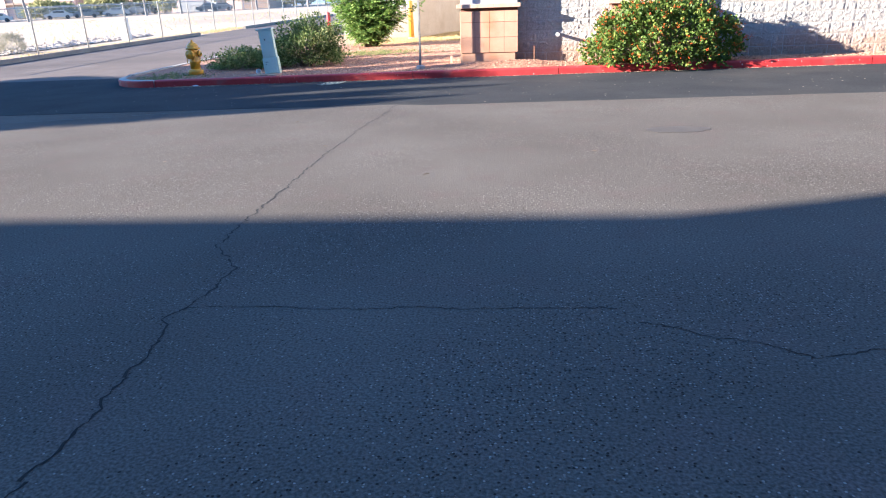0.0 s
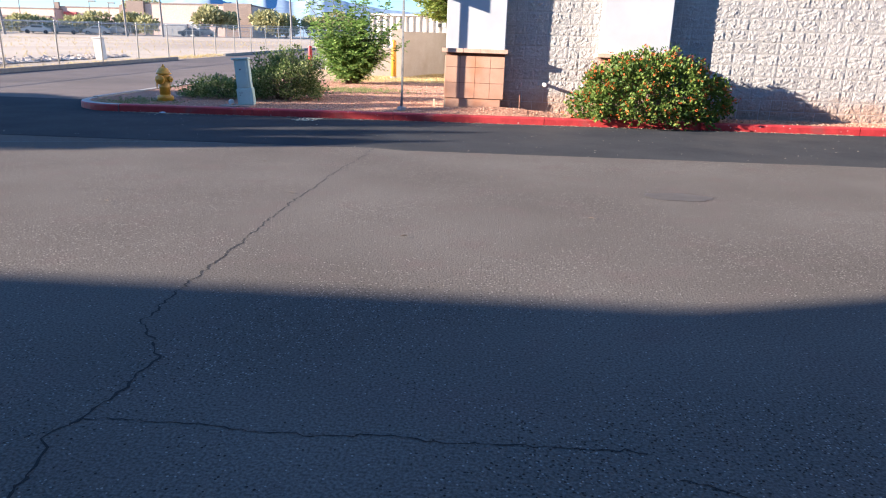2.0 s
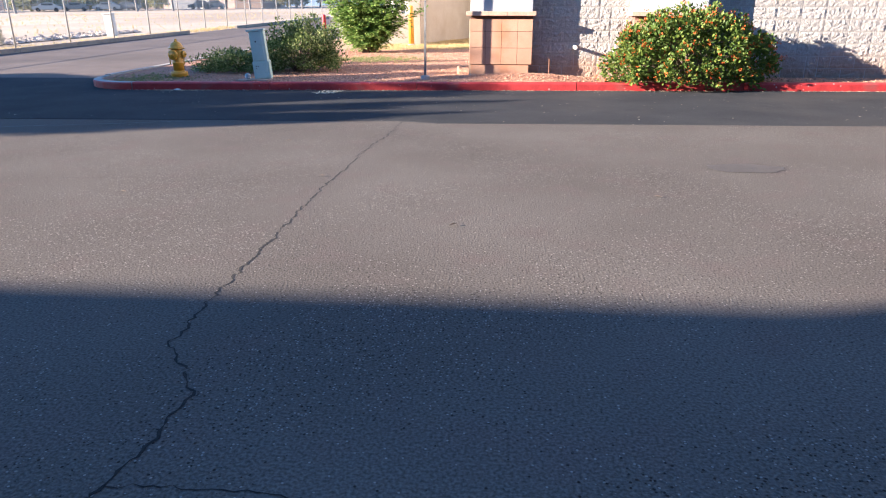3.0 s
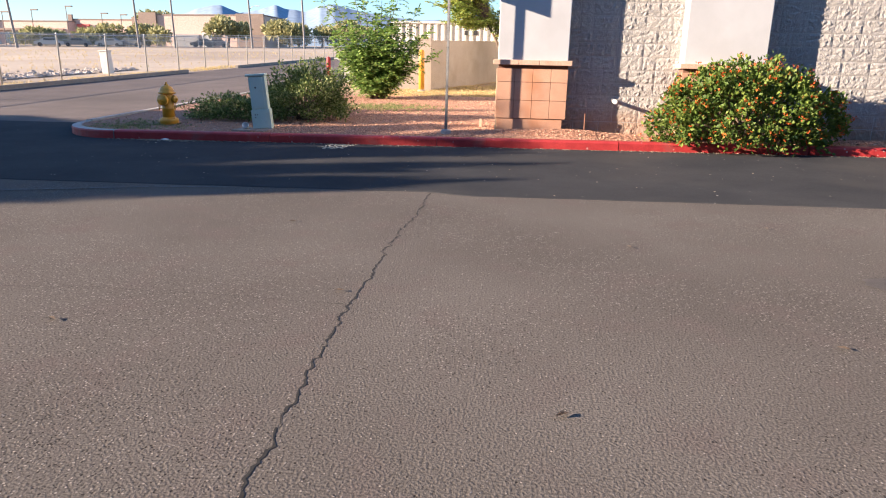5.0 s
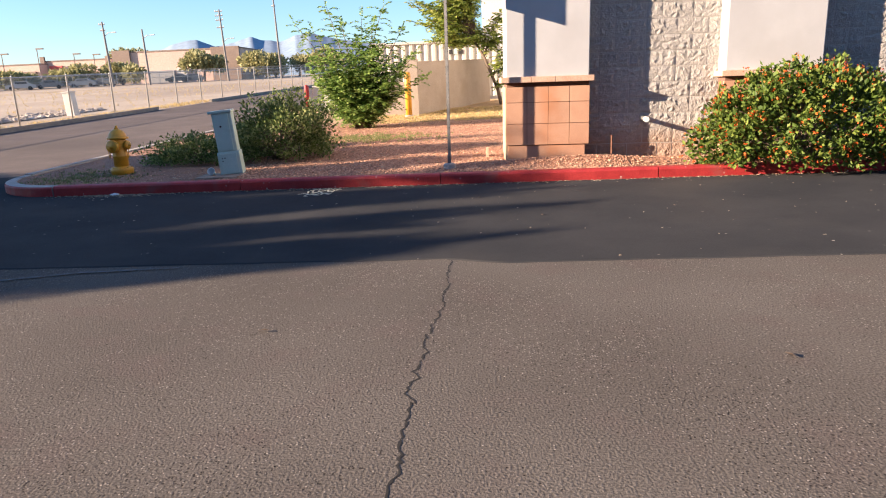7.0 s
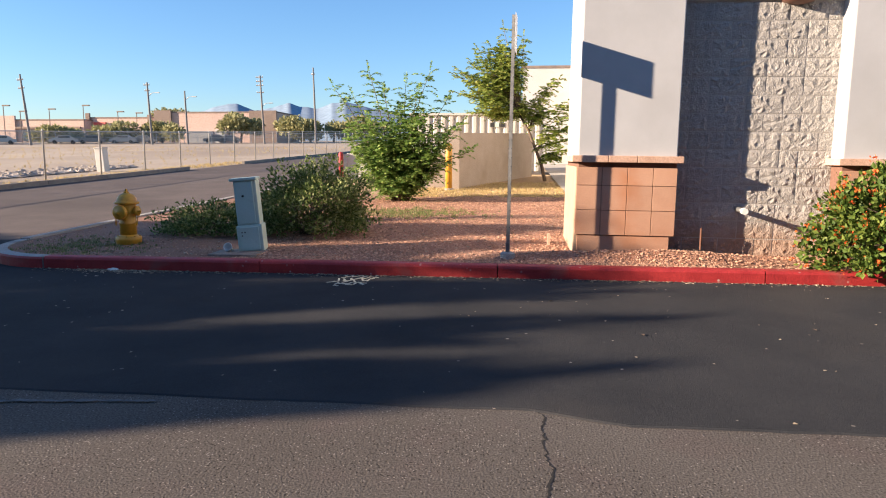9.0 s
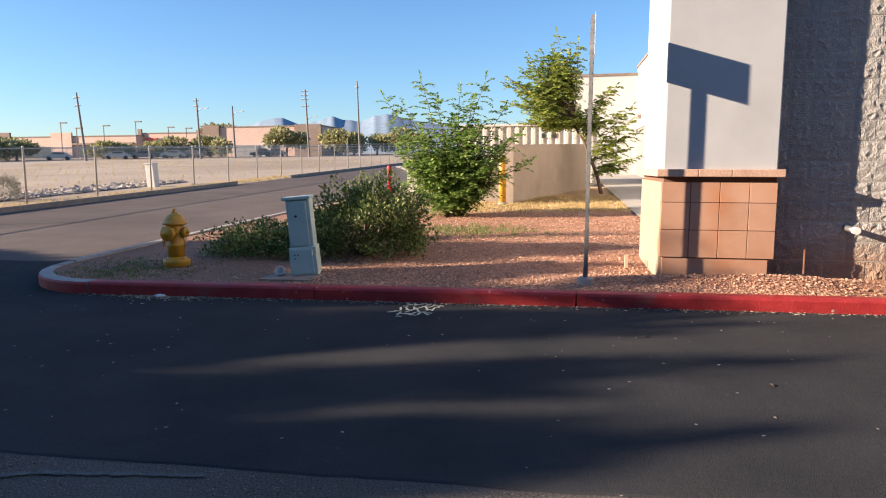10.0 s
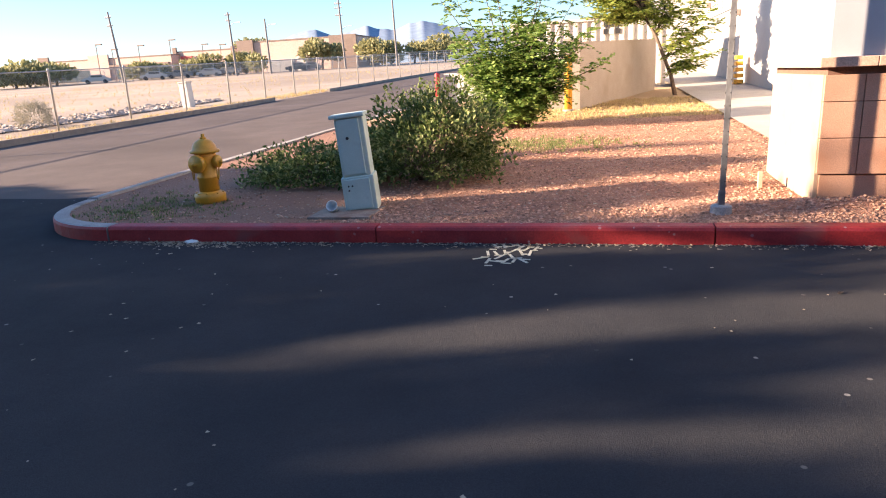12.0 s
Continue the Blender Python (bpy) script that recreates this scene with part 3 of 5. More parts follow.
def pillar(x0, x1, y0, y1, capx0, capx1, closed_left):
    p = part("pillar", box(x0, x1, y0, y1, 1.25, 8.0, 0.012), M["stucco"], building, "smooth white stucco pillar")
    part("plinth_core", box(x0 + 0.012, x1 + 0.0, y0 + 0.02, y1, 0.388, 1.24), M["grout"], p)
    part("plinth_foot", box(x0 + 0.02, x1 - 0.04, y0 + 0.014, y1 + 0.0, 0.0, 0.385, 0.006), M["tile"], p)
    # facing tiles, with an uneven first column
    xs = [x0 - 0.01, x0 + 0.275, x0 + 0.557, x0 + 0.838, x1 + 0.01]
    zs = [0.392, 0.675, 0.955, 1.16]
    for i in range(4):
        for j in range(3):
            part("tile", box(xs[i] + 0.003, xs[i + 1] - 0.003, y0 - 0.004, y0 + 0.03, zs[j] + 0.003, zs[j + 1] - 0.003, 0.003), M["tile"], p)
    if closed_left:
        part("side_core", box(x0 - 0.014, x0 + 0.02, y0 + 0.03, y1, 0.1, 1.16, 0.004), M["cream"], p, "plain sandy stucco side of the plinth")
    cuts = [capx0, capx0 + 0.4, capx0 + 0.72, capx1]
    for a, b in zip(cuts, cuts[1:]):
        part("cap_stone", box(a + 0.002, b - 0.002, y0 - 0.065, y0 + 0.3, 1.215, 1.29, 0.006), M["cap"], p)
    part("cap_stone", box(capx0, x0 + 0.2, y0 + 0.304, y1, 1.215, 1.29, 0.006), M["cap"], p)
    return p


pillar(0.87, 1.96, 0.77, 2.4, 0.8, 2.02, True)
pillar(3.7, 4.92, 0.77, 2.4, 3.64, 4.98, False)

# wall lamp under the smooth band
lamp = thing("wall_lamp", (3.2, WY, 3.08), "bronze half-round wall lamp on the block wall", "lamp")
lamp.matrix_basis = LEVEL @ pose(3.2, WY, 3.08)
part("lamp_body", lathe([(0.05, -0.12), (0.16, -0.09), (0.23, 0.0), (0.24, 0.14), (0.2, 0.16)], 24), M["lamp"], lamp, smooth=True)

# weep pipe with its pale end
pipe = thing("drain_pipe", (2.72, WY, 0.69), "short pale drain pipe sticking out of the wall", "pipe")
# the tube's dark colour stands in for the pipe's shadow on the wall
part("tube", tube([(0, 0.1, 0.0), (0, -0.18, -0.01)], 0.03, 14), M["dark_steel"], pipe, smooth=True)
part("end_cap", tube([(0, -0.18, -0.01), (0, -0.24, -0.012)], 0.036, 14), M["pvc"], pipe, "pale plastic end")

# side wall and far wing of the building
wing = thing("building_wing", (0, 0, 0), "plain white stucco side wing of the building", "building", kind="structure")
part("side_wall", box(3.35, 6, 2.4, 26.3, 0.0, 5.75), M["white"], wing)
part("end_wall", box(0.45, 3.35, 26.0, 26.3, 0.0, 5.4), M["white"], wing)
part("parapet", box(0.4, 3.35, 25.95, 26.35, 5.4, 5.5), M["far_dark"], wing)
# flat panel; its grey paints the shade of an alcove in this wall
part("door_recess", box(3.3, 3.345, 19.2, 25.6, 0.8, 2.95), M["grey_door_and_shade"], wing, "flat grey panel painted as the shade of a recess")
part("door_surround", box(3.25, 3.345, 19.0, 25.8, 2.95, 3.05), M["white"], wing)
part("conduit", tube([(3.31, 21.7, 2.98), (3.31, 21.7, 4.64)], 0.03, 8), M["steel"], wing)
part("coping", box(3.3, 6.0, 2.4, 26.4, 5.75, 5.84), M["far_dark"], wing)
for y, z in ((18.2, 3.43), (24.6, 3.46), (18.4, 2.75), (21.7, 4.7)):
    part("wall_light", box(3.2, 3.345, y - 0.12, y + 0.12, z - 0.09, z + 0.09, 0.02), M["far_dark"], wing, "small dark wall light")
sheet("pavement_walk", [1.36, 2.2, 2.8, 3.36], [2.5, 5, 10, 18, 26], lambda x, y: 0.15 + terrain(y), M["walk"], "pale concrete walk beside the white wing", "walk")

# beige block wall, container behind, bollards, low white wall
screen = thing("screen_wall", (0, 0, 0), "beige painted block screen wall by the bollard", "wall", kind="structure")
_a, _b = Vector((-1.3, 10.4, 0)), Vector((0.72, 16.2, 0))
_d = (_b - _a).length
_o = part("wall_panel", box(0, _d, 0, 0.2, -0.2, 1.45, 0.01), M["beige"], screen)
_o.matrix_basis = Matrix.Translation((_a.x, _a.y, 0.42)) @ pose(0, 0, 0, 0, -math.degrees(math.atan2(0.17, _d)), math.degrees(math.atan2(_b.y - _a.y, _b.x - _a.x)))
part("pier", box(-1.62, -1.25, 10.35, 10.6, 0.2, 1.95, 0.01), M["beige"], screen)
part("return_wall", box(-2.6, -1.62, 10.7, 10.9, 0.2, 1.35, 0.01), M["beige"], screen)

container = thing("shipping_container", (0, 0, 0), "cream corrugated steel storage container with a dark mark", "container")
_v, _f = [], []
_n = 17
for k in range(_n):
    x = -3.6 + 0.28 * k
    for i, (dx, dy) in enumerate(((0, 0), (0.1, 0), (0.14, 0.05), (0.24, 0.05))):
        for z in (0.75, 2.72):
            _v.append((x + dx, 17.5 + dy, z))
for k in range(len(_v) // 2 - 1):
    _f.append((2 * k, 2 * k + 2, 2 * k + 3, 2 * k + 1))
soup("corrugated_side", _v, _f, M["container"], container)
part("box_frame", box(-3.65, 1.12, 17.58, 20.0, 0.7, 2.74), M["container"], container)
part("top_rail", box(-3.65, 1.12, 17.46, 17.58, 2.72, 2.8), M["container"], container)
_m = bmesh.new()
for x, z, w, h in ((-0.75, 2.52, 0.13, 0.16), (-0.57, 2.52, 0.13, 0.16), (-0.39, 2.52, 0.15, 0.16), (-0.75, 2.3, 0.13, 0.16), (-0.39, 2.3, 0.15, 0.16)):
    box(x, x + w, 17.478, 17.486, z, z + h, 0.0, _m)
part("dark_mark", _m, M["black"], container, "dark printed blocks")
part("pale_mark", box(-0.58, -0.44, 17.479, 17.486, 2.3, 2.46), M["cab"], container, "pale green printed block")


def bollard(at, r, h, material, label):
    b = thing("bollard", at, label, "bollard")
    part("post", lathe([(r, -0.1), (r, h - r * 0.6), (r * 0.85, h - r * 0.25), (r * 0.5, h), (0.01, h + 0.01)], 18), material, b, smooth=True)
    part("base_ring", lathe([(r * 1.5, -0.1), (r * 1.45, 0.03), (r, 0.04)], 18), M["concrete"], b)
    return b


bollard((-1.5, 10.05, 0.43), 0.085, 1.16, M["yellow"], "yellow steel bollard before the screen wall")
bollard((-5.32, 14.1, 0.54), 0.075, 0.85, M["red"], "red painted steel post at the low wall")
low = thing("low_wall", (0, 0, 0), "low white block wall behind the shrub", "wall", kind="structure")
part("wall_panel", box(-5.15, -2.0, 14.2, 14.4, 0.3, 1.36, 0.01), M["white"], low)


# ---------------------------------------------------------------- things on the island
def fire_hydrant(at, rz):
    h = thing("fire_hydrant", at, "weathered yellow cast-iron fire hydrant with side caps", "fire hydrant", rz=rz)
    part("base_flange", lathe([(0.145, -0.05), (0.15, 0.02), (0.15, 0.05), (0.11, 0.065), (0.1, 0.08)], 24), M["yellow"], h, smooth=True)
    part("barrel", lathe([(0.098, 0.06), (0.095, 0.2), (0.104, 0.21), (0.104, 0.225), (0.095, 0.235), (0.1, 0.34), (0.105, 0.42), (0.1, 0.46)], 24), M["yellow"], h, smooth=True)
    part("bonnet", lathe([(0.135, 0.455), (0.14, 0.462), (0.14, 0.48), (0.118, 0.488), (0.11, 0.52), (0.085, 0.56), (0.045, 0.585), (0.03, 0.588)], 24), M["yellow"], h, smooth=True)
    part("operating_nut", lathe([(0.03, 0.585), (0.03, 0.605), (0.018, 0.607), (0.016, 0.635), (0.008, 0.64)], 5), M["yellow"], h)
    big = part("pumper_nozzle", lathe([(0.06, 0.06), (0.062, 0.12), (0.085, 0.125), (0.088, 0.165), (0.075, 0.175), (0.02, 0.18), (0.018, 0.205), (0.005, 0.207)], 20, m=Matrix.Translation((0, 0, 0.36)) @ pose(0, 0, 0, 90, 0, -12)), M["yellow"], h, smooth=True)
    for s in (-1, 1):
        part("hose_nozzle", lathe([(0.045, 0.06), (0.046, 0.11), (0.06, 0.115), (0.062, 0.145), (0.05, 0.155), (0.016, 0.158), (0.015, 0.18), (0.005, 0.181)], 16, m=Matrix.Translation((0, 0, 0.37)) @ pose(0, 0, 0, 0, 90 * s, -12)), M["yellow"], h, smooth=True)
        c = [(s * (0.14 - 0.03 * k / 8), -0.03 - 0.02 * math.sin(k / 8 * 3.1), 0.35 - 0.16 * math.sin(k / 8 * 3.14)) for k in range(9)]
        part("chain", tube(c, 0.006, 5), M["yellow"], h)
    for k in range(8):
        a = 2 * math.pi * k / 8 + 0.2
        part("bolt", lathe([(0.011, 0.05), (0.011, 0.068), (0.004, 0.07)], 6, m=Matrix.Translation((0.128 * math.cos(a), 0.128 * math.sin(a), 0))), M["yellow"], h)
    return h


_hyd = fire_hydrant((-4.79, 1.17, 0.18), 8)
_hyd.scale = (1.05, 1.05, 1.05)


def pedestal(at, rz):
    p = thing("utility_pedestal", at, "pale green steel utility pedestal leaning behind the kerb", "utility box")
    p.matrix_basis = pose(*at, 0, -4.6, rz)
    part("base", box(-0.15, 0.15, -0.15, 0.15, -0.08, 0.27, 0.012), M["cab"], p)
    part("body", box(-0.132, 0.132, -0.132, 0.132, 0.26, 0.8, 0.014), M["cab"], p)
    part("front_cover", box(-0.11, 0.09, -0.15, -0.134, 0.29, 0.79, 0.006), M["cab"], p)
    part("front_plate", box(-0.12, 0.11, -0.166, -0.15, -0.03, 0.25, 0.006), M["cab"], p)
    part("lid", box(-0.17, 0.145, -0.165, 0.15, 0.8, 0.835, 0.01), M["cab"], p)
    part("lock", lathe([(0.014, 0), (0.014, 0.012), (0.004, 0.013)], 10, m=pose(-0.03, -0.15, 0.62, 90)), M["black"], p, "black lock")
    for x, z in ((-0.085, 0.19), (-0.05, 0.19), (-0.085, 0.15)):
        part("bolt", lathe([(0.009, 0), (0.009, 0.004), (0.003, 0.005)], 6, m=pose(x, -0.166, z, 90)), M["black"], p)
    return p


pedestal((-2.99, 0.84, 0.185), 12)
barrier = thing("plastic_barrier", (3.05, 16.6, 0.66), "stack of yellow plastic barriers by the white wall", "barrier")
for k in range(5):
    part("bar", box(-0.12 + 0.01 * k, 0.14 - 0.01 * k, -0.2, 0.2, 0.17 * k, 0.17 * k + 0.12, 0.02), M["yellow"], barrier)
part_pad = tagged(link("ground_pad", box(-3.36, -2.78, 0.36, 0.86, 0.05, 0.147, 0.01), M["dusty_pad"]), "small cracked concrete pad beside the pedestal", "pad", kind="structure")

disc = thing("paper_cup", (-3.2, 0.58, 0.2), "white paper cup lying on the concrete pad", "cup")
part("cup_wall", lathe([(0.036, -0.09), (0.05, 0.015), (0.053, 0.022), (0.047, 0.024), (0.043, 0.01), (0.034, -0.07), (0.003, -0.07)], 20, m=pose(0, 0, 0, 62, 0, 8)), M["pvc"], disc, smooth=True)


def sign_post(at):
    s = thing("sign_post", at, "galvanised steel channel post with an edge-on sign plate", "sign post")
    s.matrix_basis = pose(*at, 0, 0.6, 0)
    prof = [(-0.026, 0.012), (-0.026, 0.018), (-0.014, 0.018), (-0.01, -0.016), (0.01, -0.016), (0.014, 0.018), (0.026, 0.018), (0.026, 0.012), (0.018, 0.012), (0.013, -0.02), (-0.013, -0.02), (-0.018, 0.012)]
    b = bmesh.new()
    lo = [b.verts.new((y, x, -0.2)) for x, y in prof]
    hi = [b.verts.new((y, x, 2.55)) for x, y in prof]
    for k in range(12):
        b.faces.new((lo[k], lo[(k + 1) % 12], hi[(k + 1) % 12], hi[k]))
    post = part("channel", b, M["dark_steel"], s)
    for k in range(26):
        part("hole", lathe([(0.007, 0), (0.007, 0.003)], 8, m=pose(-0.0205, 0, 0.1 + k * 0.095, 0, -90)), M["black"], post)
        part("hole", lathe([(0.005, 0), (0.005, 0.003)], 8, m=pose(0.012, -0.0258, 0.1 + k * 0.095, 90)), M["black"], post)
    pl = part("plate", box(-0.002, 0.002, -0.155, 0.155, 2.16, 2.55, 0.0008), M["sign"], s, "white sign plate seen on edge")
    pl.matrix_basis = pose(0.026, 0, 0, 0, 0, -3)
    part("sleeve", box(-0.026, 0.02, -0.03, 0.03, -0.05, 0.12, 0.004), M["dark_steel"], s, "wider galvanised sleeve at the foot")
    part("footing", lathe([(0.085, -0.1), (0.08, 0.0), (0.06, 0.012), (0.02, 0.014)], 14), M["walk"], s)
    return s


sign_post((0.1, 0.42, 0.215))
stake = thing("stake", (0.6, 1.5, island_z(0.6, 1.5)), "short pale wooden survey stake", "stake")
part("peg", box(-0.02, 0.02, -0.02, 0.02, -0.05, 0.15, 0.004), M["cap"], stake)
stake2 = thing("pipe_stub", (2.28, 0.86, 0.28), "thin rusty pipe stub by the wall", "pipe")
part("peg", tube([(0, 0, -0.05), (0.0, 0, 0.2)], 0.012, 8), M["lamp"], stake2)

# ---------------------------------------------------------------- plants
RNG = np.random.default_rng(7)


def leaves(pos, size, aspect=0.45, up=0.3, out=None, fold=0.25):
    """Folded diamond leaves at the given places: verts and faces."""
    n = len(pos)
    d = RNG.normal(size=(n, 3))
    if out is not None:
        d = d * 0.7 + out
    d[:, 2] += up
    d /= np.linalg.norm(d, axis=1)[:, None]
    r = RNG.normal(size=(n, 3))
    s = np.cross(d, r)
    s /= np.linalg.norm(s, axis=1)[:, None] + 1e-9
    nrm = np.cross(s, d)
    L = size * RNG.uniform(0.65, 1.3, n)[:, None]
    v = np.stack([pos, pos + d * L * 0.5 + s * L * aspect * 0.5 + nrm * L * fold * 0.3, pos + d * L, pos + d * L * 0.5 - s * L * aspect * 0.5 + nrm * L * fold * 0.3], 1).reshape(-1, 3)
    b = 4 * np.arange(n)[:, None]
    return v, np.concatenate([b + [[0, 1, 2]], b + [[0, 2, 3]]], 0)


def blob_points(n, c, r, seed=1, low=-0.3, shell=0.55, rag=0.3):
    """Places in an uneven crown: lumpy ellipsoid, denser near its skin."""
    rg = np.random.default_rng(seed)
    d = rg.normal(size=(n * 2, 3))
    d /= np.linalg.norm(d, axis=1)[:, None]
    d = d[d[:, 2] > low][:n]
    rad = shell + (1 - shell) * rg.random(len(d)) ** 0.6
    q = np.array([noise.noise((p[0] * 2.3 + seed, p[1] * 2.3, p[2] * 2.3)) + 0.5 * noise.noise((p[0] * 6 + seed, p[1] * 6, p[2] * 6)) for p in d])
    rad = rad * (1 + rag * q)
    return np.array(c) + d * rad[:, None] * np.array(r), d


def stems(bm, base, tips, r0, r1, sag=0.15):
    for t in tips:
        b = Vector(base) + Vector((RNG.normal() * 0.05, RNG.normal() * 0.05, 0))
        t = Vector(t)
        pts = [b.lerp(t, k / 4) + Vector((0, 0, sag * math.sin(math.pi * k / 4))) + Vector(RNG.normal(size=3) * 0.02) for k in range(5)]
        tube(pts, [r0 + (r1 - r0) * k / 4 for k in range(5)], 5, bm)
    return bm


# flowering lantana over the kerb
lan = thing("lantana_bush", (4.55, 0.26, 0.13), "dense green lantana bush full of orange flowers", "bush")
_p, _d = blob_points(12000, (0, 0, 0.3), (1.26, 0.62, 0.8), seed=3, low=-0.45, rag=0.3)
_p[:, 2] = np.maximum(_p[:, 2], np.where(_p[:, 1] < -0.28, -0.11, 0.0) + 0.05 * RNG.random(len(_p)))
_rl = np.random.default_rng(77)
_c, _cd = blob_points(620, (0, 0, 0.3), (1.24, 0.62, 0.79), seed=3, low=-0.4, shell=0.8, rag=0.34)
_p = np.concatenate([_p[:5200], np.repeat(_c, 15, 0) + np.repeat(_cd, 15, 0) * 0.03 + _rl.normal(size=(len(_c) * 15, 3)) * 0.045])
_d = np.concatenate([_d[:5200], np.repeat(_cd, 15, 0)])
_p[:, 2] = np.maximum(_p[:, 2], np.where(_p[:, 1] < -0.28, -0.11, 0.0) + 0.05 * _rl.random(len(_p)))
_v, _f = leaves(_p, 0.066, 0.62, 0.25, _d * 0.6)
soup("foliage", _v, _f, M["lantana"], lan)
_p, _d = blob_points(700, (0, 0, 0.3), (1.3, 0.67, 0.84), seed=3, low=-0.4, shell=0.92, rag=0.34)
_p[:, 2] = np.maximum(_p[:, 2], -0.05)
_q = np.repeat(_p, 6, 0) + RNG.normal(size=(len(_p) * 6, 3)) * 0.012
_v, _f = leaves(_q, 0.026, 0.8, 0.4, np.repeat(_d, 6, 0))
soup("blossom", _v, _f, M["flower"], lan)["label"] = "orange and red flower heads"
part("branchwork", stems(bmesh.new(), (0, 0, -0.05), blob_points(40, (0, 0, 0.25), (1.1, 0.5, 0.75), seed=5)[0], 0.02, 0.005), M["wood"], lan)

# green bush by the pedestal, and its low runner
gb = thing("green_bush", (-2.72, 2.25, 0.2), "dark green rounded bush behind the pedestal", "bush")
_p, _d = blob_points(12500, (0.05, 0, 0.2), (0.84, 0.7, 0.74), seed=11, low=-0.25, rag=0.55)
_p[:, 2] = np.maximum(_p[:, 2], 0.02)
_v, _f = leaves(_p, 0.055, 0.5, 0.3, _d * 0.6)
soup("foliage", _v, _f, M["bush"], gb)
part("branchwork", stems(bmesh.new(), (0, 0, -0.05), blob_points(36, (0.05, 0, 0.2), (0.85, 0.7, 0.82), seed=12)[0], 0.018, 0.004), M["wood"], gb)
gl = thing("ground_cover_bush", (-3.95, 2.2, 0.2), "low spreading green bush beside the hydrant", "bush")
_p, _d = blob_points(7500, (0, 0, 0.02), (0.95, 0.55, 0.36), seed=21, low=-0.1, rag=0.6)
_p[:, 2] = np.maximum(_p[:, 2], 0.01)
_v, _f = leaves(_p, 0.052, 0.5, 0.3, _d * 0.5)
soup("foliage", _v, _f, M["bush"], gl)
part("branchwork", stems(bmesh.new(), (0, 0, -0.03), blob_points(20, (0, 0, 0.02), (0.9, 0.5, 0.35), seed=22)[0], 0.014, 0.004), M["wood"], gl)


def fronds(bases, dirs, length, pairs, leaflet, rg):
    """Feathery leaves: a drooping rib with paired narrow leaflets."""
    V, F = [], []
    for b, d in zip(bases, dirs):
        d = d / np.linalg.norm(d)
        s = np.cross(d, (0, 0, 1))
        s /= np.linalg.norm(s) + 1e-9
        ln = length * rg.uniform(0.7, 1.2)
        droop = rg.uniform(0.25, 0.65) * ln
        rib = [b + d * ln * u + np.array((0, 0, -droop * u * u)) for u in (0, 0.35, 0.7, 1.0)]
        k0 = len(V)
        for c in rib:
            V += [c - s * 0.003, c + s * 0.003]
        F += [(k0 + 2 * i, k0 + 2 * i + 1, k0 + 2 * i + 3) for i in range(3)] + [(k0 + 2 * i, k0 + 2 * i + 3, k0 + 2 * i + 2) for i in range(3)]
        for i in range(pairs):
            u = (i + 0.7) / pairs
            c = b + d * ln * u + np.array((0, 0, -droop * u * u))
            for sg in (-1, 1):
                q = s * sg + d * 0.45 + rg.normal(size=3) * 0.12 + np.array((0, 0, -0.22))
                q /= np.linalg.norm(q)
                w = np.cross(q, np.array((0, 0, 0.9)) + rg.normal(size=3) * 0.5)
                w = w / (np.linalg.norm(w) + 1e-9) * leaflet * 0.23
                m = leaflet * (1.1 - 0.9 * (u - 0.45) ** 2) * rg.uniform(0.85, 1.1)
                k0 = len(V)
                V += [c, c + q * m * 0.55 + w, c + q * m, c + q * m * 0.55 - w]
                F += [(k0, k0 + 1, k0 + 2), (k0, k0 + 2, k0 + 3)]
    return V, F


def feathery(name, at, label, category, shoots, length, pairs, leaflet, material, seed, trunk=None):
    """shoots: (start, tip, radius, leaves, share of the stem left bare); each is a bowed stem set with feathery leaves."""
    rg = np.random.default_rng(seed)
    t = thing(name, at, label, category)
    bm = bmesh.new()
    if trunk:
        tube(trunk, [0.06 - 0.01 * k for k in range(len(trunk))], 9, bm)
    V, F = [], []
    for start, tip, radius, n, bare in shoots:
        a, b = np.array(start, float), np.array(tip, float)
        side = b - a
        bow = np.array((side[0] * 0.28, side[1] * 0.28, -0.06)) * -1 + np.array((0, 0, 0.1)) + rg.normal(size=3) * 0.04
        at_u = lambda u: a + (b - a) * u + bow * 4 * u * (1 - u) * 0.4
        tube([Vector(at_u(k / 5)) for k in range(6)], [radius * (1 - 0.75 * k / 5) for k in range(6)], 6, bm)
        az = rg.random() * 6.28
        n = int(n * 1.75)
        bases, dirs = [], []
        for k in range(n):
            u = bare + (1 - bare) * ((k + 0.5) / n) ** 0.9
            az += 2.7 + rg.normal() * 0.25
            rise = 0.12 + 0.75 * max(0, (u - 0.7) / 0.3) ** 2 + rg.normal() * 0.15
            bases.append(at_u(u))
            dirs.append(np.array((math.cos(az), math.sin(az), rise)))
        bases.append(at_u(1.0)), dirs.append(side / np.linalg.norm(side) + np.array((0, 0, 0.6)))
        v, f = fronds(bases, dirs, length, pairs, leaflet, rg)
        k = len(V)
        V += v
        F += [tuple(i + k for i in q) for q in f]
    part("trunk", bm, M["wood"], t, smooth=True)
    soup("crown", V, F, material, t)
    return t


_rs = np.random.default_rng(31)
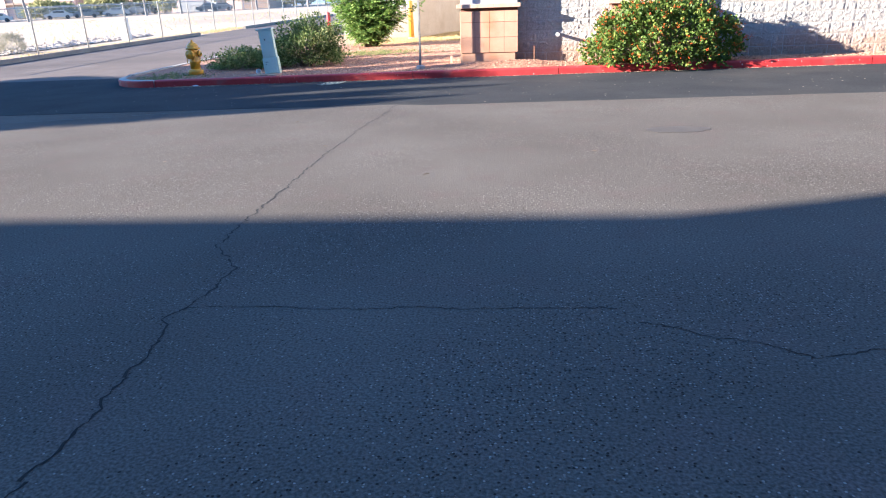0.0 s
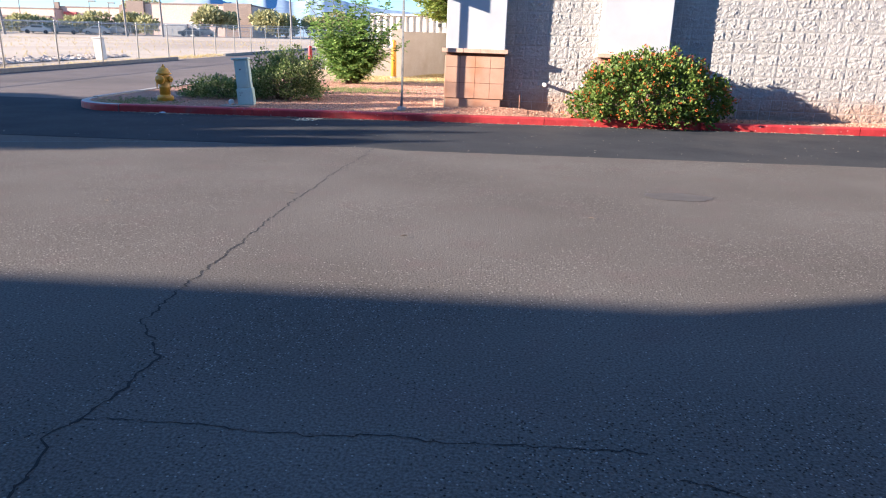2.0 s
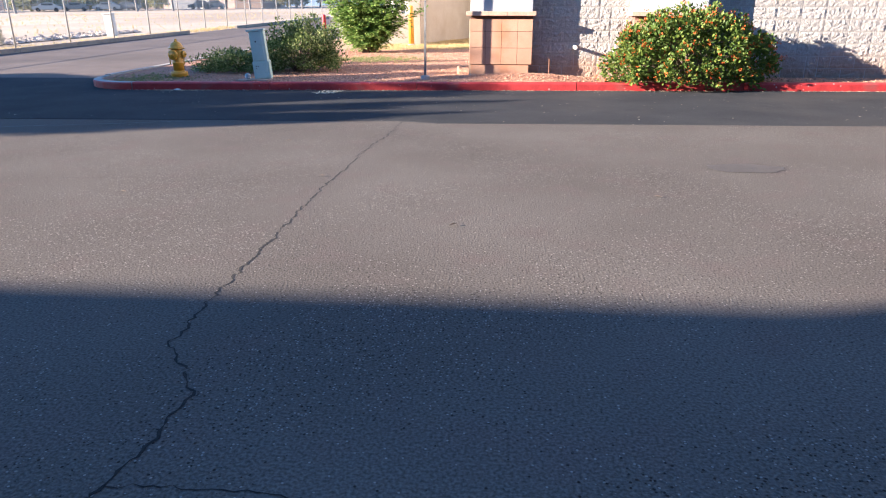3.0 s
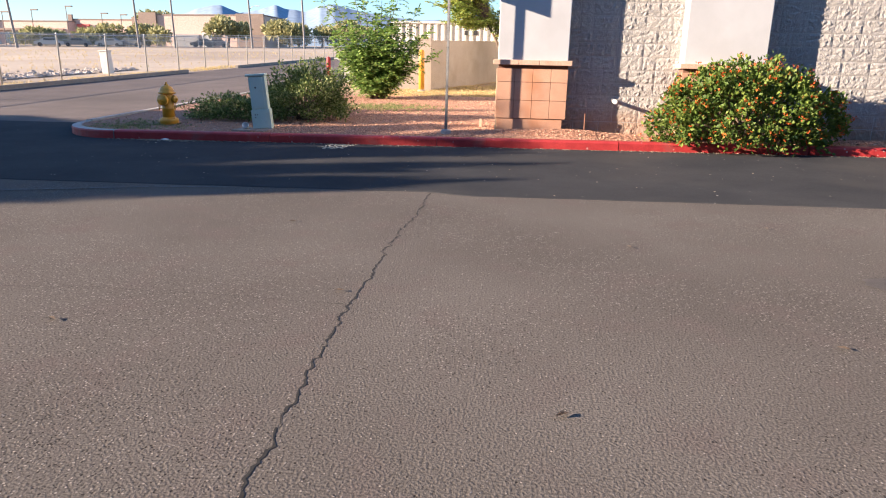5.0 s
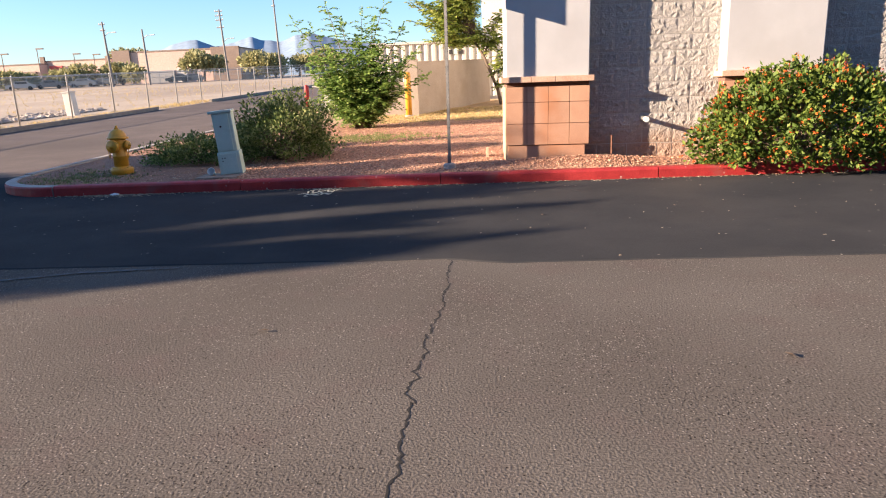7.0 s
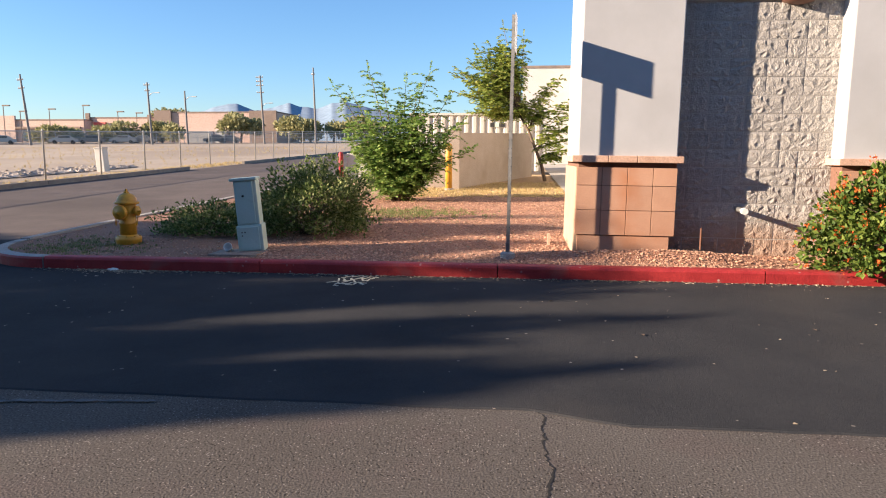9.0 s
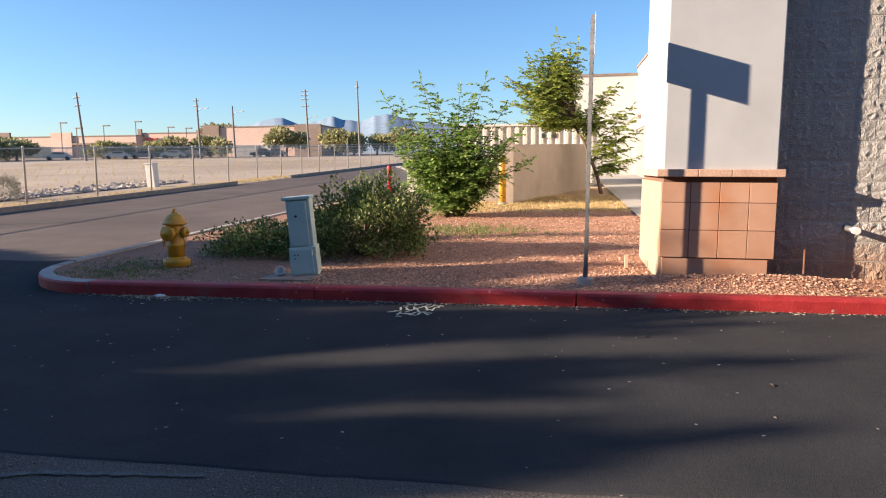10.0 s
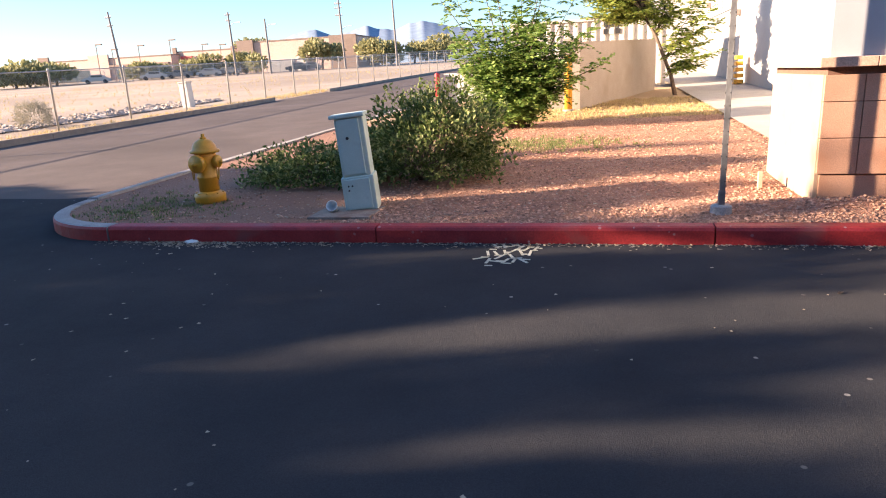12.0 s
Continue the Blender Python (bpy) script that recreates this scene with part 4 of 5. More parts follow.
_shoots = [((0.03 * k - 0.05, 0, -0.08), tip, 0.018, n, bare) for k, (tip, n, bare) in enumerate((
    ((-1.3, 0.0, 2.35), 14, 0.4), ((-0.95, 0.2, 2.2), 14, 0.35), ((-0.55, 0.0, 2.68), 16, 0.4), ((-0.2, -0.2, 2.25), 14, 0.35), ((0.2, 0.1, 2.4), 15, 0.35),
    ((0.72, 0.0, 2.65), 17, 0.4), ((0.5, -0.2, 2.2), 15, 0.3), ((1.1, 0.1, 2.15), 14, 0.4), ((1.4, -0.1, 1.6), 13, 0.4), ((1.6, -0.3, 1.05), 10, 0.5)))]
for _k in range(74):
    _a, _q = _rs.random() * 6.28, _rs.random() ** 0.5
    _tip = (0.1 + 1.15 * _q * math.cos(_a), 0.75 * _q * math.sin(_a), _rs.uniform(0.6, 2.0) * (1.05 - 0.22 * _q))
    _shoots.append(((_rs.normal() * 0.08, _rs.normal() * 0.08, -0.08), _tip, 0.012, 14, 0.25))
feathery("feathery_shrub", (-2.35, 7.2, 0.33), "tall feathery green shrub with upright sprays", "shrub", _shoots, 0.32, 9, 0.09, M["frond"], 31)
_shoots = []
_fork = (-0.85, 0, 2.0)
for _k in range(66):
    _a, _q, _h = _rs.random() * 6.28, _rs.random() ** 0.5, _rs.random()
    _w = 1.0 * math.sin(math.pi * min(1, 0.22 + 0.72 * _h)) ** 0.8
    _tip = (-1.7 + 0.25 * math.sin(9 * _h) + 1.1 * _w * _q * math.cos(_a), 0.95 * _w * _q * math.sin(_a), 1.85 + 2.2 * _h)
    _shoots.append((_fork, _tip, 0.02, 9, 0.5))
for tip, n in (((-1.35, 0, 4.5), 9), ((-0.75, 0, 4.25), 8), ((-2.55, 0, 3.2), 8), ((-1.0, 0.1, 3.9), 8), ((-2.1, 0, 3.9), 9)):
    _shoots.append((_fork, tip, 0.02, n, 0.5))
for start, tip, n in (((-0.55, 0, 1.5), (0.3, 0, 3.0), 9), ((-0.55, 0, 1.5), (-0.1, 0.1, 2.6), 9), ((-0.3, 0, 0.9), (0.75, 0, 2.4), 10), ((-0.3, 0, 0.9), (0.95, 0.1, 1.7), 9), ((-0.15, 0, 0.5), (0.9, -0.1, 1.0), 9),
                      ((-0.15, 0, 0.5), (0.55, 0, 0.7), 8), ((-0.3, 0, 0.9), (0.45, 0.2, 1.5), 9), ((-0.55, 0, 1.5), (0.35, -0.2, 2.2), 9), ((-0.55, 0, 1.5), (-0.2, 0, 2.0), 7),
                      ((-0.55, 0, 1.5), (0.1, -0.2, 2.9), 10), ((-0.3, 0, 0.9), (0.7, -0.2, 2.0), 10), ((-0.3, 0, 0.9), (0.6, 0.2, 1.2), 10), ((-0.15, 0, 0.5), (0.3, -0.2, 0.9), 9), ((-0.55, 0, 1.5), (-0.7, -0.2, 2.3), 9)):
    _shoots.append((start, tip, 0.014, n + 5, 0.25))
feathery("young_tree", (1.1, 13.9, 0.53), "young leaning tree with feathery yellow-green crown", "tree", _shoots, 0.34, 8, 0.115, M["treeleaf"], 41,
         [(0, 0, -0.15), (-0.15, 0, 0.5), (-0.55, 0, 1.5), _fork])

# trees out of sight to the west that shade the kerb island and the dark strip


def shade_tree(at, clumps, seed):
    rg = np.random.default_rng(seed)
    t = thing("desert_tree", at, "broad leafy desert tree beside the lot", "tree")
    bm = tube([(0, 0, -0.2), (0.1, 0.05, 1.0), (0.0, 0.1, 2.2)], [0.2, 0.15, 0.12], 9)
    V, F, n = [], [], 0
    for c, r, cnt in clumps:
        tube([(0, 0.1, 2.1), Vector(c) * 0.55 + Vector((0, 0, 0.9)), Vector(c)], [0.1, 0.06, 0.02], 6, bm)
        p, d = blob_points(cnt, c, r, seed=int(rg.integers(1000)), low=-0.95, shell=0.2)
        v, f = leaves(p, 0.2, 0.55, 0.2, d * 0.4)
        V.append(v), F.append(f + n)
        n += len(v)
    part("trunk", bm, M["wood"], t, smooth=True)
    soup("crown", np.concatenate(V), np.concatenate(F), M["treeleaf"], t)
    return t


for k, y in enumerate((-8.5, -5.7, -3.1)):
    rg = np.random.default_rng(90 + k)
    cl = []
    columns = [-1.25 + 0.5 * i + rg.normal() * 0.1 for i in range(6)]
    for j in range(60):
        h = 2.6 + (3.2 if k == 0 else 3.4) * (j / 59)
        if h < 4.7:
            cl.append(((rg.normal() * 0.5, rg.uniform(-1.5, 1.5), h), (0.65, 0.52, 0.27), 480 if k == 0 else 330))
        else:
            c = columns[int(rg.integers(6))]
            cl.append(((rg.normal() * 0.4, c + rg.normal() * 0.05, h), (0.6, 0.13, 0.4), (340 if k == 0 else 160) if h < 5.3 else (130 if k == 0 else 80)))
    shade_tree((-19.2, y, -0.02), cl, 95 + k)

# ---------------------------------------------------------------- fence and the far side
fence = thing("chain_link_fence", (0, 0, 0), "galvanised chain-link fence along the vacant lot", "fence")
FX = -15.5
_post = None
_vs, _fs = [], []
for k in range(-3, 24):
    y = 11.15 + 3.12 * k
    if _post is None:
        _post = part("post", lathe([(0.03, -0.1), (0.03, 1.66), (0.035, 1.67), (0.02, 1.71), (0.004, 1.72)], 10), M["steel"], fence, smooth=True)
        ob = _post
    else:
        ob = new("post", _post.data)
        ob.parent = fence
    ob.location = (FX, y, terrain(y) - 0.02)
_y0, _y1 = 11.15 - 9.36, 11.15 + 3.12 * 23
part("top_rail", tube([(FX, _y0, terrain(_y0) + 1.62), (FX, _y1, terrain(_y1) + 1.62)], 0.018, 6), M["steel"], fence)


def mesh_wires(p0, p1, h, pitch, r):
    """Crossing wires of a chain-link panel, as thin flat strips."""
    V, F = [], []
    a, b = Vector(p0), Vector(p1)
    L = (b - a).length
    along = (b - a) / L
    z = Vector((0, 0, 1))
    n = int(L / pitch)
    for sgn in (1, -1):
        for k in range(-int(h / pitch) - 1, n + int(h / pitch) + 1):
            s0 = k * pitch
            s1 = s0 + sgn * h
            u0, u1 = 0.0, 1.0
            lo, hi = min(s0, s1), max(s0, s1)
            if hi <= 0 or lo >= L:
                continue
            ts = sorted(((0 - s0) / (s1 - s0), (L - s0) / (s1 - s0)))
            u0, u1 = max(0, ts[0]), min(1, ts[1])
            if u1 <= u0:
                continue
            q0 = a + along * (s0 + (s1 - s0) * u0) + z * h * u0
            q1 = a + along * (s0 + (s1 - s0) * u1) + z * h * u1
            w = (along * -sgn + z).normalized() * r
            i = len(V)
            V += [q0 - w, q0 + w, q1 + w, q1 - w]
            F.append((i, i + 1, i + 2, i + 3))
    return V, F


_V, _F = mesh_wires((FX, _y0, terrain(_y0)), (FX, _y1, terrain(_y1)), 1.6, 0.09, 0.0016)
soup("wire_mesh", _V, _F, M["steel"], fence)

far_fence = thing("far_fence", (0, 0, 0), "distant chain-link fence across the vacant lot", "fence")
_pa, _pb = Vector((-95, 96, 0)), Vector((-24, 122, 0))
for k in range(34):
    p = _pa.lerp(_pb, k / 33)
    if k == 0:
        _fp = part("post", lathe([(0.05, -0.1), (0.05, 2.2), (0.01, 2.25)], 6), M["steel"], far_fence)
        ob = _fp
    else:
        ob = new("post", _fp.data)
        ob.parent = far_fence
    ob.location = (p.x, p.y, terrain(p.y))
for h in (0.1, 1.1, 2.15):
    part("rail", tube([(_pa.x, _pa.y, terrain(_pa.y) + h), (_pb.x, _pb.y, terrain(_pb.y) + h)], 0.035, 5), M["steel"], far_fence)
_V, _F = mesh_wires((_pa.x, _pa.y, terrain(_pa.y)), (_pb.x, _pb.y, terrain(_pb.y)), 2.1, 0.35, 0.012)
soup("wire_mesh", _V, _F, M["steel"], far_fence)

cab2 = thing("utility_pedestal", (-17.2, 20.2, terrain(20.2) - 0.02), "pale utility pedestal beyond the fence", "utility box")
cab2.rotation_euler.y = radians(-4)
part("body", box(-0.18, 0.18, -0.18, 0.18, -0.05, 0.95, 0.02), M["container"], cab2)
part("lid", box(-0.21, 0.21, -0.21, 0.21, 0.95, 1.0, 0.015), M["container"], cab2)

# rubble bank along the fence
_rg = np.random.default_rng(5)


def stones(name, n, place, smin, smax, material, rg, label, category):
    base = np.array([(0, 0, 0.62), (0.9, 0, 0.05), (0.1, 0.95, 0), (-0.95, 0.1, 0.08), (0, -0.9, 0), (0.35, 0.3, 0.55), (-0.4, -0.25, 0.5), (0, 0, -0.4)])
    tri = [(0, 5, 2), (5, 1, 2), (0, 2, 3), (0, 3, 6), (6, 3, 4), (6, 4, 1), (6, 1, 5), (0, 6, 5), (1, 7, 2), (2, 7, 3), (3, 7, 4), (4, 7, 1)]
    V, F = [], []
    for k in range(n):
        x, y, z = place(rg)
        s = smin + (smax - smin) * rg.random() ** 2
        a = rg.random() * 6.28
        c, sn = math.cos(a), math.sin(a)
        q = base * (1 + rg.normal(size=base.shape) * 0.16) * s * np.array((1, rg.uniform(0.6, 1), rg.uniform(0.5, 0.9)))
        q = np.stack([q[:, 0] * c - q[:, 1] * sn + x, q[:, 0] * sn + q[:, 1] * c + y, q[:, 2] + z], 1)
        i = len(V)
        V += list(q)
        F += [(a2 + i, b2 + i, c2 + i) for a2, b2, c2 in tri]
    ob = soup(name, V, F, material)
    return tagged(ob, label, category, kind="stuff")


def _bank(rg):
    y = rg.uniform(4, 24)
    return (-17.3 - abs(rg.normal()) * 1.1 - 0.02 * y, y, terrain(y) + 0.0)


stones("rubble", 2600, _bank, 0.06, 0.2, M["rubble"], _rg, "pale broken rubble along the fence", "rubble")


def _soil(rg):
    while True:
        x, y = rg.uniform(-6.2, 2.4), 0.17 + 8.0 * rg.random() ** 1.8
        if rg.random() < (0.16 if x < -3.0 else 1.0) and in_island(x - 0.1, y - 0.1):
            return (x, y, island_z(x, y) + 0.002)


stones("gravel", 26000, _soil, 0.008, 0.027, M["stone"], _rg, "loose reddish gravel on the island", "gravel")
stones("gravel", 2600, lambda rg: (lambda x, y: (x, y, island_z(x, y)))(rg.uniform(2.2, 9), rg.uniform(0.17, 1.0)), 0.009, 0.03, M["stone"], _rg, "loose reddish gravel under the wall", "gravel")


def tufts(name, n, place, h, material, rg, label, blades=9):
    V, F = [], []
    for _ in range(n):
        x, y, z = place(rg)
        for _ in range(blades):
            a, l = rg.random() * 6.28, h * rg.uniform(0.4, 1.2)
            t = np.array((math.cos(a), math.sin(a), 0)) * rg.uniform(0.1, 0.7) * l
            w = np.array((-math.sin(a), math.cos(a), 0)) * 0.006 * (1 + h * 3)
            b = np.array((x, y, z)) + rg.normal(size=3) * np.array((0.03, 0.03, 0))
            i = len(V)
            V += [b - w, b + w, b + t + np.array((0, 0, l))]
            F.append((i, i + 1, i + 2))
    return tagged(soup(name, V, F, material), label, "grass", kind="stuff")


def _near(cx, cy, sx, sy):
    def f(rg):
        while True:
            x, y = cx + rg.normal() * sx, cy + rg.normal() * sy
            if in_island(x, y) and y > 0.2:
                return (x, y, island_z(x, y) - 0.005)
    return f


tufts("weeds", 230, _near(-5.25, 0.85, 0.4, 0.35), 0.035, M["grass"], _rg, "low weeds in the soil near the hydrant")
tufts("weeds", 420, _near(-1.8, 4.9, 0.75, 0.45), 0.05, M["grass"], _rg, "fresh green weeds before the shrub")
tufts("dry_grass", 1700, lambda rg: (lambda x, y: (x, y, island_z(x, y)))(rg.uniform(-2.3, 1.4), rg.uniform(8.2, 12.8)), 0.055, M["straw"], _rg, "dry yellow grass below the screen wall")
tufts("dry_grass", 900, lambda rg: (lambda y: (-14.3 - 1.5 * rg.random(), y, terrain(y) - 0.02))(rg.uniform(4, 30)), 0.12, M["straw"], _rg, "dry straw along the far kerb")
tufts("dry_grass", 1500, lambda rg: (lambda x, y: (x, y, terrain(y) - 0.03))(rg.uniform(-60, -18), rg.uniform(8, 80)), 0.16, M["straw"], _rg, "sparse dry tufts on the vacant lot")

# far tumbleweed-like bush beyond the fence
tb = thing("grey_bush", (-17.6, 12.6, terrain(12.6) - 0.03), "dry grey-green round bush beyond the fence", "bush")
_p, _d = blob_points(1800, (0, 0, 0.3), (0.5, 0.5, 0.5), seed=31, low=-0.4)
_v, _f = leaves(_p, 0.12, 0.12, 0.3, _d)
soup("foliage", _v, _f, M["scrub"], tb)


def bearing(deg, dist):
    a = radians(deg)
    return (-0.4 + dist * math.sin(a), -6.1 + dist * math.cos(a))


def utility_pole(deg, dist, top, lean, arms, lamp_arm):
    x, y = bearing(deg, dist)
    p = thing("utility_pole", (x, y, terrain(y) - 0.05), "tall wooden utility pole with crossarms beyond the lot", "utility pole")
    p.matrix_basis = pose(x, y, terrain(y) - 0.05, 0, lean, 0)
    part("pole", lathe([(0.2, -0.3), (0.17, top * 0.5), (0.12, top), (0.02, top + 0.03)], 8), M["pole_wood"], p)
    for h, w in arms:
        part("crossarm", box(-w, w * 0.6, -0.06, 0.06, h - 0.07, h + 0.07), M["pole_wood"], p)
        for s in (-0.9, -0.4, 0.5):
            part("insulator", lathe([(0.05, 0), (0.07, 0.05), (0.03, 0.18)], 6, m=pose(s * w, 0, h + 0.07)), M["pvc"], p)
    if lamp_arm:
        h = lamp_arm
        part("lamp_arm", tube([(0, 0, h - 0.5), (0.7, 0, h), (1.5, 0, h + 0.05)], 0.05, 6), M["steel"], p)
        part("lamp_head", box(1.3, 2.0, -0.14, 0.14, h - 0.05, h + 0.08, 0.02), M["steel"], p)
    return p


utility_pole(-37.1, 118, 10.4, -5.0, [(9.6, 0.6), (8.4, 0.6)], 0)
utility_pole(-29.0, 120, 9.9, -2.0, [(9.5, 0.6), (8.6, 0.5)], 8.2)
utility_pole(-26.4, 122, 8.8, -1.2, [], 7.8)
utility_pole(-20.55, 124, 11.8, -2.0, [(11.5, 0.8), (10.8, 0.8), (10.1, 0.8), (8.9, 0.8)], 7.0)
utility_pole(-16.4, 126, 13.5, -1.2, [(12.3, 0.4)], 0)

for deg, dist, h in ((-38.6, 150, 7.0), (-37.6, 150, 6.0), (-33.6, 150, 7.3), (-35.8, 150, 6.5), (-31.3, 150, 6.2), (-30.0, 150, 6)):
    x, y = bearing(deg, dist)
    s = thing("lot_lamp", (x, y, terrain(y) - 0.05), "distant dark parking-lot lamp post", "street lamp")
    part("pole", lathe([(0.1, -0.1), (0.08, h), (0.02, h + 0.02)], 6), M["far_dark"], s)
    part("lamp_head", box(-0.1, 1.3, -0.2, 0.2, h - 0.2, h + 0.02), M["far_dark"], s)


def far_building(d0, d1, dist, top, wallm, sections, label):
    """A long low store front; sections: (from, to, height, material) along it in shares of its length."""
    y0 = dist - 6.1
    a, b = Vector((-0.4 + dist * math.tan(radians(d0)), y0, 0)), Vector((-0.4 + dist * math.tan(radians(d1)), y0, 0))
    L = (b - a).length
    z = terrain(min(a.y, b.y)) - 0.3
    t = thing("store_building", (a.x, a.y, z), label, "building", rz=math.degrees(math.atan2(b.y - a.y, b.x - a.x)))
    part("wall", box(0, L, 0, 14, 0, top), wallm, t)
    part("parapet", box(-0.1, L + 0.1, -0.1, 14.1, top, top + 0.25), M["far_dark"], t)
    for s0, s1, h0, h1, m in sections:
        part("front_panel", box(L * s0, L * s1, -0.5, -0.02, h0, h1), m, t)
    return t


far_building(-42.5, -33.6, 141, 5.0, M["far_wall"], [(0.02, 0.1, 0, 6.2, M["far_dark"]), (0.4, 0.55, 0, 6.0, M["far_wall"]), (0.55, 0.98, 3.2, 3.6, M["far_dark"]), (0.1, 0.4, 0.4, 2.8, M["glass"]), (0.6, 0.95, 0.4, 2.8, M["glass"])], "distant low tan store building with dark panels")
far_building(-33.4, -28.9, 144, 5.5, M["far_wall"], [(0.0, 0.06, 0, 6.6, M["far_dark"]), (0.94, 1, 0, 6.2, M["far_dark"]), (0.12, 0.3, 4.0, 4.6, M["far_red"]), (0.1, 0.9, 0.3, 2.2, M["glass"])], "distant pink store building with a red sign")
far_building(-28.7, -19.5, 135, 6.3, M["far_wall"], [(0.0, 0.14, 0, 6.8, M["far_dark"]), (0.28, 0.48, 0.2, 2.6, M["grey_door_and_shade"]), (0.5, 0.58, 0.2, 2.9, M["white"]), (0.78, 1.0, 0, 6.7, M["far_dark"])], "distant long pink warehouse building")


def far_tree(deg, dist, w, h, seed, trunk=0):
    x, y = bearing(deg, dist)
    t = thing("far_tree", (x, y, terrain(y) - 0.1), "distant olive-green desert tree", "tree")
    rg = np.random.default_rng(seed)
    part("trunk", tube([(0, 0, -0.2), (0.2, 0, h * 0.3), (0.1, 0, h * 0.55)], [0.25, 0.2, 0.12], 6), M["wood"], t)
    V, F = [], []
    for k in range(6):
        c = (rg.normal() * w * 0.28, rg.normal() * w * 0.2, h * ((0.5 if trunk else 0.3) + 0.12 * k / 2 * rg.random() + 0.1 * rg.random()))
        p, d = blob_points(330, c, (w * 0.27, w * 0.25, h * 0.22), seed=seed + k, low=-0.9)
        v, f = leaves(p, 0.75, 0.6, 0.2, d)
        n = sum(len(q) for q in V)
        V.append(v), F.append(f + n)
    soup("crown", np.concatenate(V), np.concatenate(F), M["far_leaf"], t)


for a in ((-35.6, 140, 9, 3.9, 1), (-31.7, 140, 9, 4.4, 2), (-28.3, 138, 7.5, 5.2, 3), (-27.3, 175, 9, 8.2, 4, 1), (-22.4, 134, 7, 5.6, 5, 1), (-19.2, 150, 8, 6.0, 6), (-16.9, 140, 9, 6.6, 7), (-15.0, 150, 10, 6, 8), (-12.5, 150, 10, 6, 9), (-41.5, 140, 12, 5, 10), (-44, 140, 12, 5.4, 11), (-47, 135, 12, 5, 12)):
    far_tree(*a)


def parked_car(deg, dist, material, rz):
    x, y = bearing(deg, dist)
    c = thing("parked_car", (x, y, terrain(y)), "distant parked car behind the fence", "car", "parked cars", rz=rz)
    b = bmesh.new()
    side = [(-2.2, 0.35), (-2.2, 0.8), (-1.3, 0.95), (-0.7, 1.42), (0.9, 1.45), (1.6, 0.98), (2.2, 0.85), (2.2, 0.35)]
    l = [b.verts.new((p, -0.85, z)) for p, z in side]
    r = [b.verts.new((p, 0.85, z)) for p, z in side]
    b.faces.new(l), b.faces.new(r[::-1])
    for k in range(8):
        b.faces.new((l[k], r[k], r[(k + 1) % 8], l[(k + 1) % 8]))
    part("body", b, material, c)
    part("window", box(-0.75, 0.95, -0.87, 0.87, 1.0, 1.32), M["glass"], c)
    for sx in (-1.35, 1.35):
        for sy in (-0.8, 0.8):
            part("wheel", lathe([(0.32, -0.1), (0.34, 0), (0.32, 0.1)], 12, m=pose(sx, sy, 0.33, 90)), M["black"], c)


for deg, m in ((-38.9, "steel"), (-33.2, "dark_steel"), (-31.0, "steel"), (-29.6, "dark_steel"), (-24.3, "glass"), (-23.3, "dark_steel"), (-35.0, "steel")):
    parked_car(deg, 132, M[m], random.uniform(-20, 20) + 20)

# mountains on the horizon
_prof = [(-30, 2.0), (-27, 2.4), (-25.9, 2.95), (-24.5, 3.5), (-22.7, 3.75), (-21.3, 3.3), (-20, 3.5), (-18.7, 3.95), (-17.6, 3.6), (-16.4, 3.45), (-15.2, 4.0), (-14.1, 4.1), (-12, 3.6), (-10, 3.3), (-7, 3.0), (-4, 3.2), (0, 2.5), (6, 1.5), (12, 0.0)]
_V, _F = [], []
_rows = (0, 0.3, 0.55, 0.8, 1.0)
for k in range(281):
    d = -30 + 0.15 * k
    e = np.interp(d, [p[0] for p in _prof], [p[1] for p in _prof])
    e += 0.2 + 0.14 * noise.noise((d * 0.5, 0, 0)) + 0.05 * noise.noise((d * 1.6, 3, 0)) + 0.015 * noise.noise((d * 5.5, 7, 0))
    for u in _rows:
        x, y = bearing(d, 1400 + 960 * u)
        _V.append((x, y, 4 + 2360 * math.tan(radians(max(e, 0.05))) * u ** 0.85))
for k in range(280):
    for j in range(4):
        a = 5 * k + j
        _F.append((a, a + 5, a + 6, a + 1))
tagged(soup("backdrop_mountains", _V, _F, M["mountain"], smooth=True), "mountain range on the horizon with blue haze painted in", "mountain", kind="structure")

# the tall building behind the camera, which shades the near lot
rear = thing("rear_building", (0, 0, 0), "tall store building across the lot casting the long shadow", "building", kind="structure")
part("low_wing", box(-60, -15.9, -40, -15.4, -0.1, 5.76), M["brown_block"], rear)
part("tall_wing", box(-15.9, 40, -40, -15.4, -0.1, 8.2), M["brown_block"], rear)

# ---------------------------------------------------------------- marks on the asphalt
def ribbon(name, pts, w, z, material, jag, label, rg):
    P = []
    for a, b in zip(pts, pts[1:]):
        n = max(2, int(math.hypot(b[0] - a[0], b[1] - a[1]) / 0.022))
        for k in range(n):
            u = k / n
            P.append((a[0] + (b[0] - a[0]) * u, a[1] + (b[1] - a[1]) * u))
    P.append(pts[-1])
    V, F = [], []
    jx = jy = 0
    for k, (x, y) in enumerate(P):
        jx, jy = jx * 0.6 + rg.normal() * jag, jy * 0.6 + rg.normal() * jag
        t = np.array(P[min(len(P) - 1, k + 1)]) - np.array(P[max(0, k - 1)])
        t = t / (np.linalg.norm(t) + 1e-9)
        ww = w * rg.uniform(0.2, 1.2)
        s = np.array((-t[1], t[0])) * ww / 2
        V += [(x + jx + s[0], y + jy + s[1], z), (x + jx - s[0], y + jy - s[1], z)]
        if k:
            i = 2 * k
            F.append((i - 2, i - 1, i + 1, i))
    return tagged(soup(name, V, F, material), label, "crack", kind="structure")


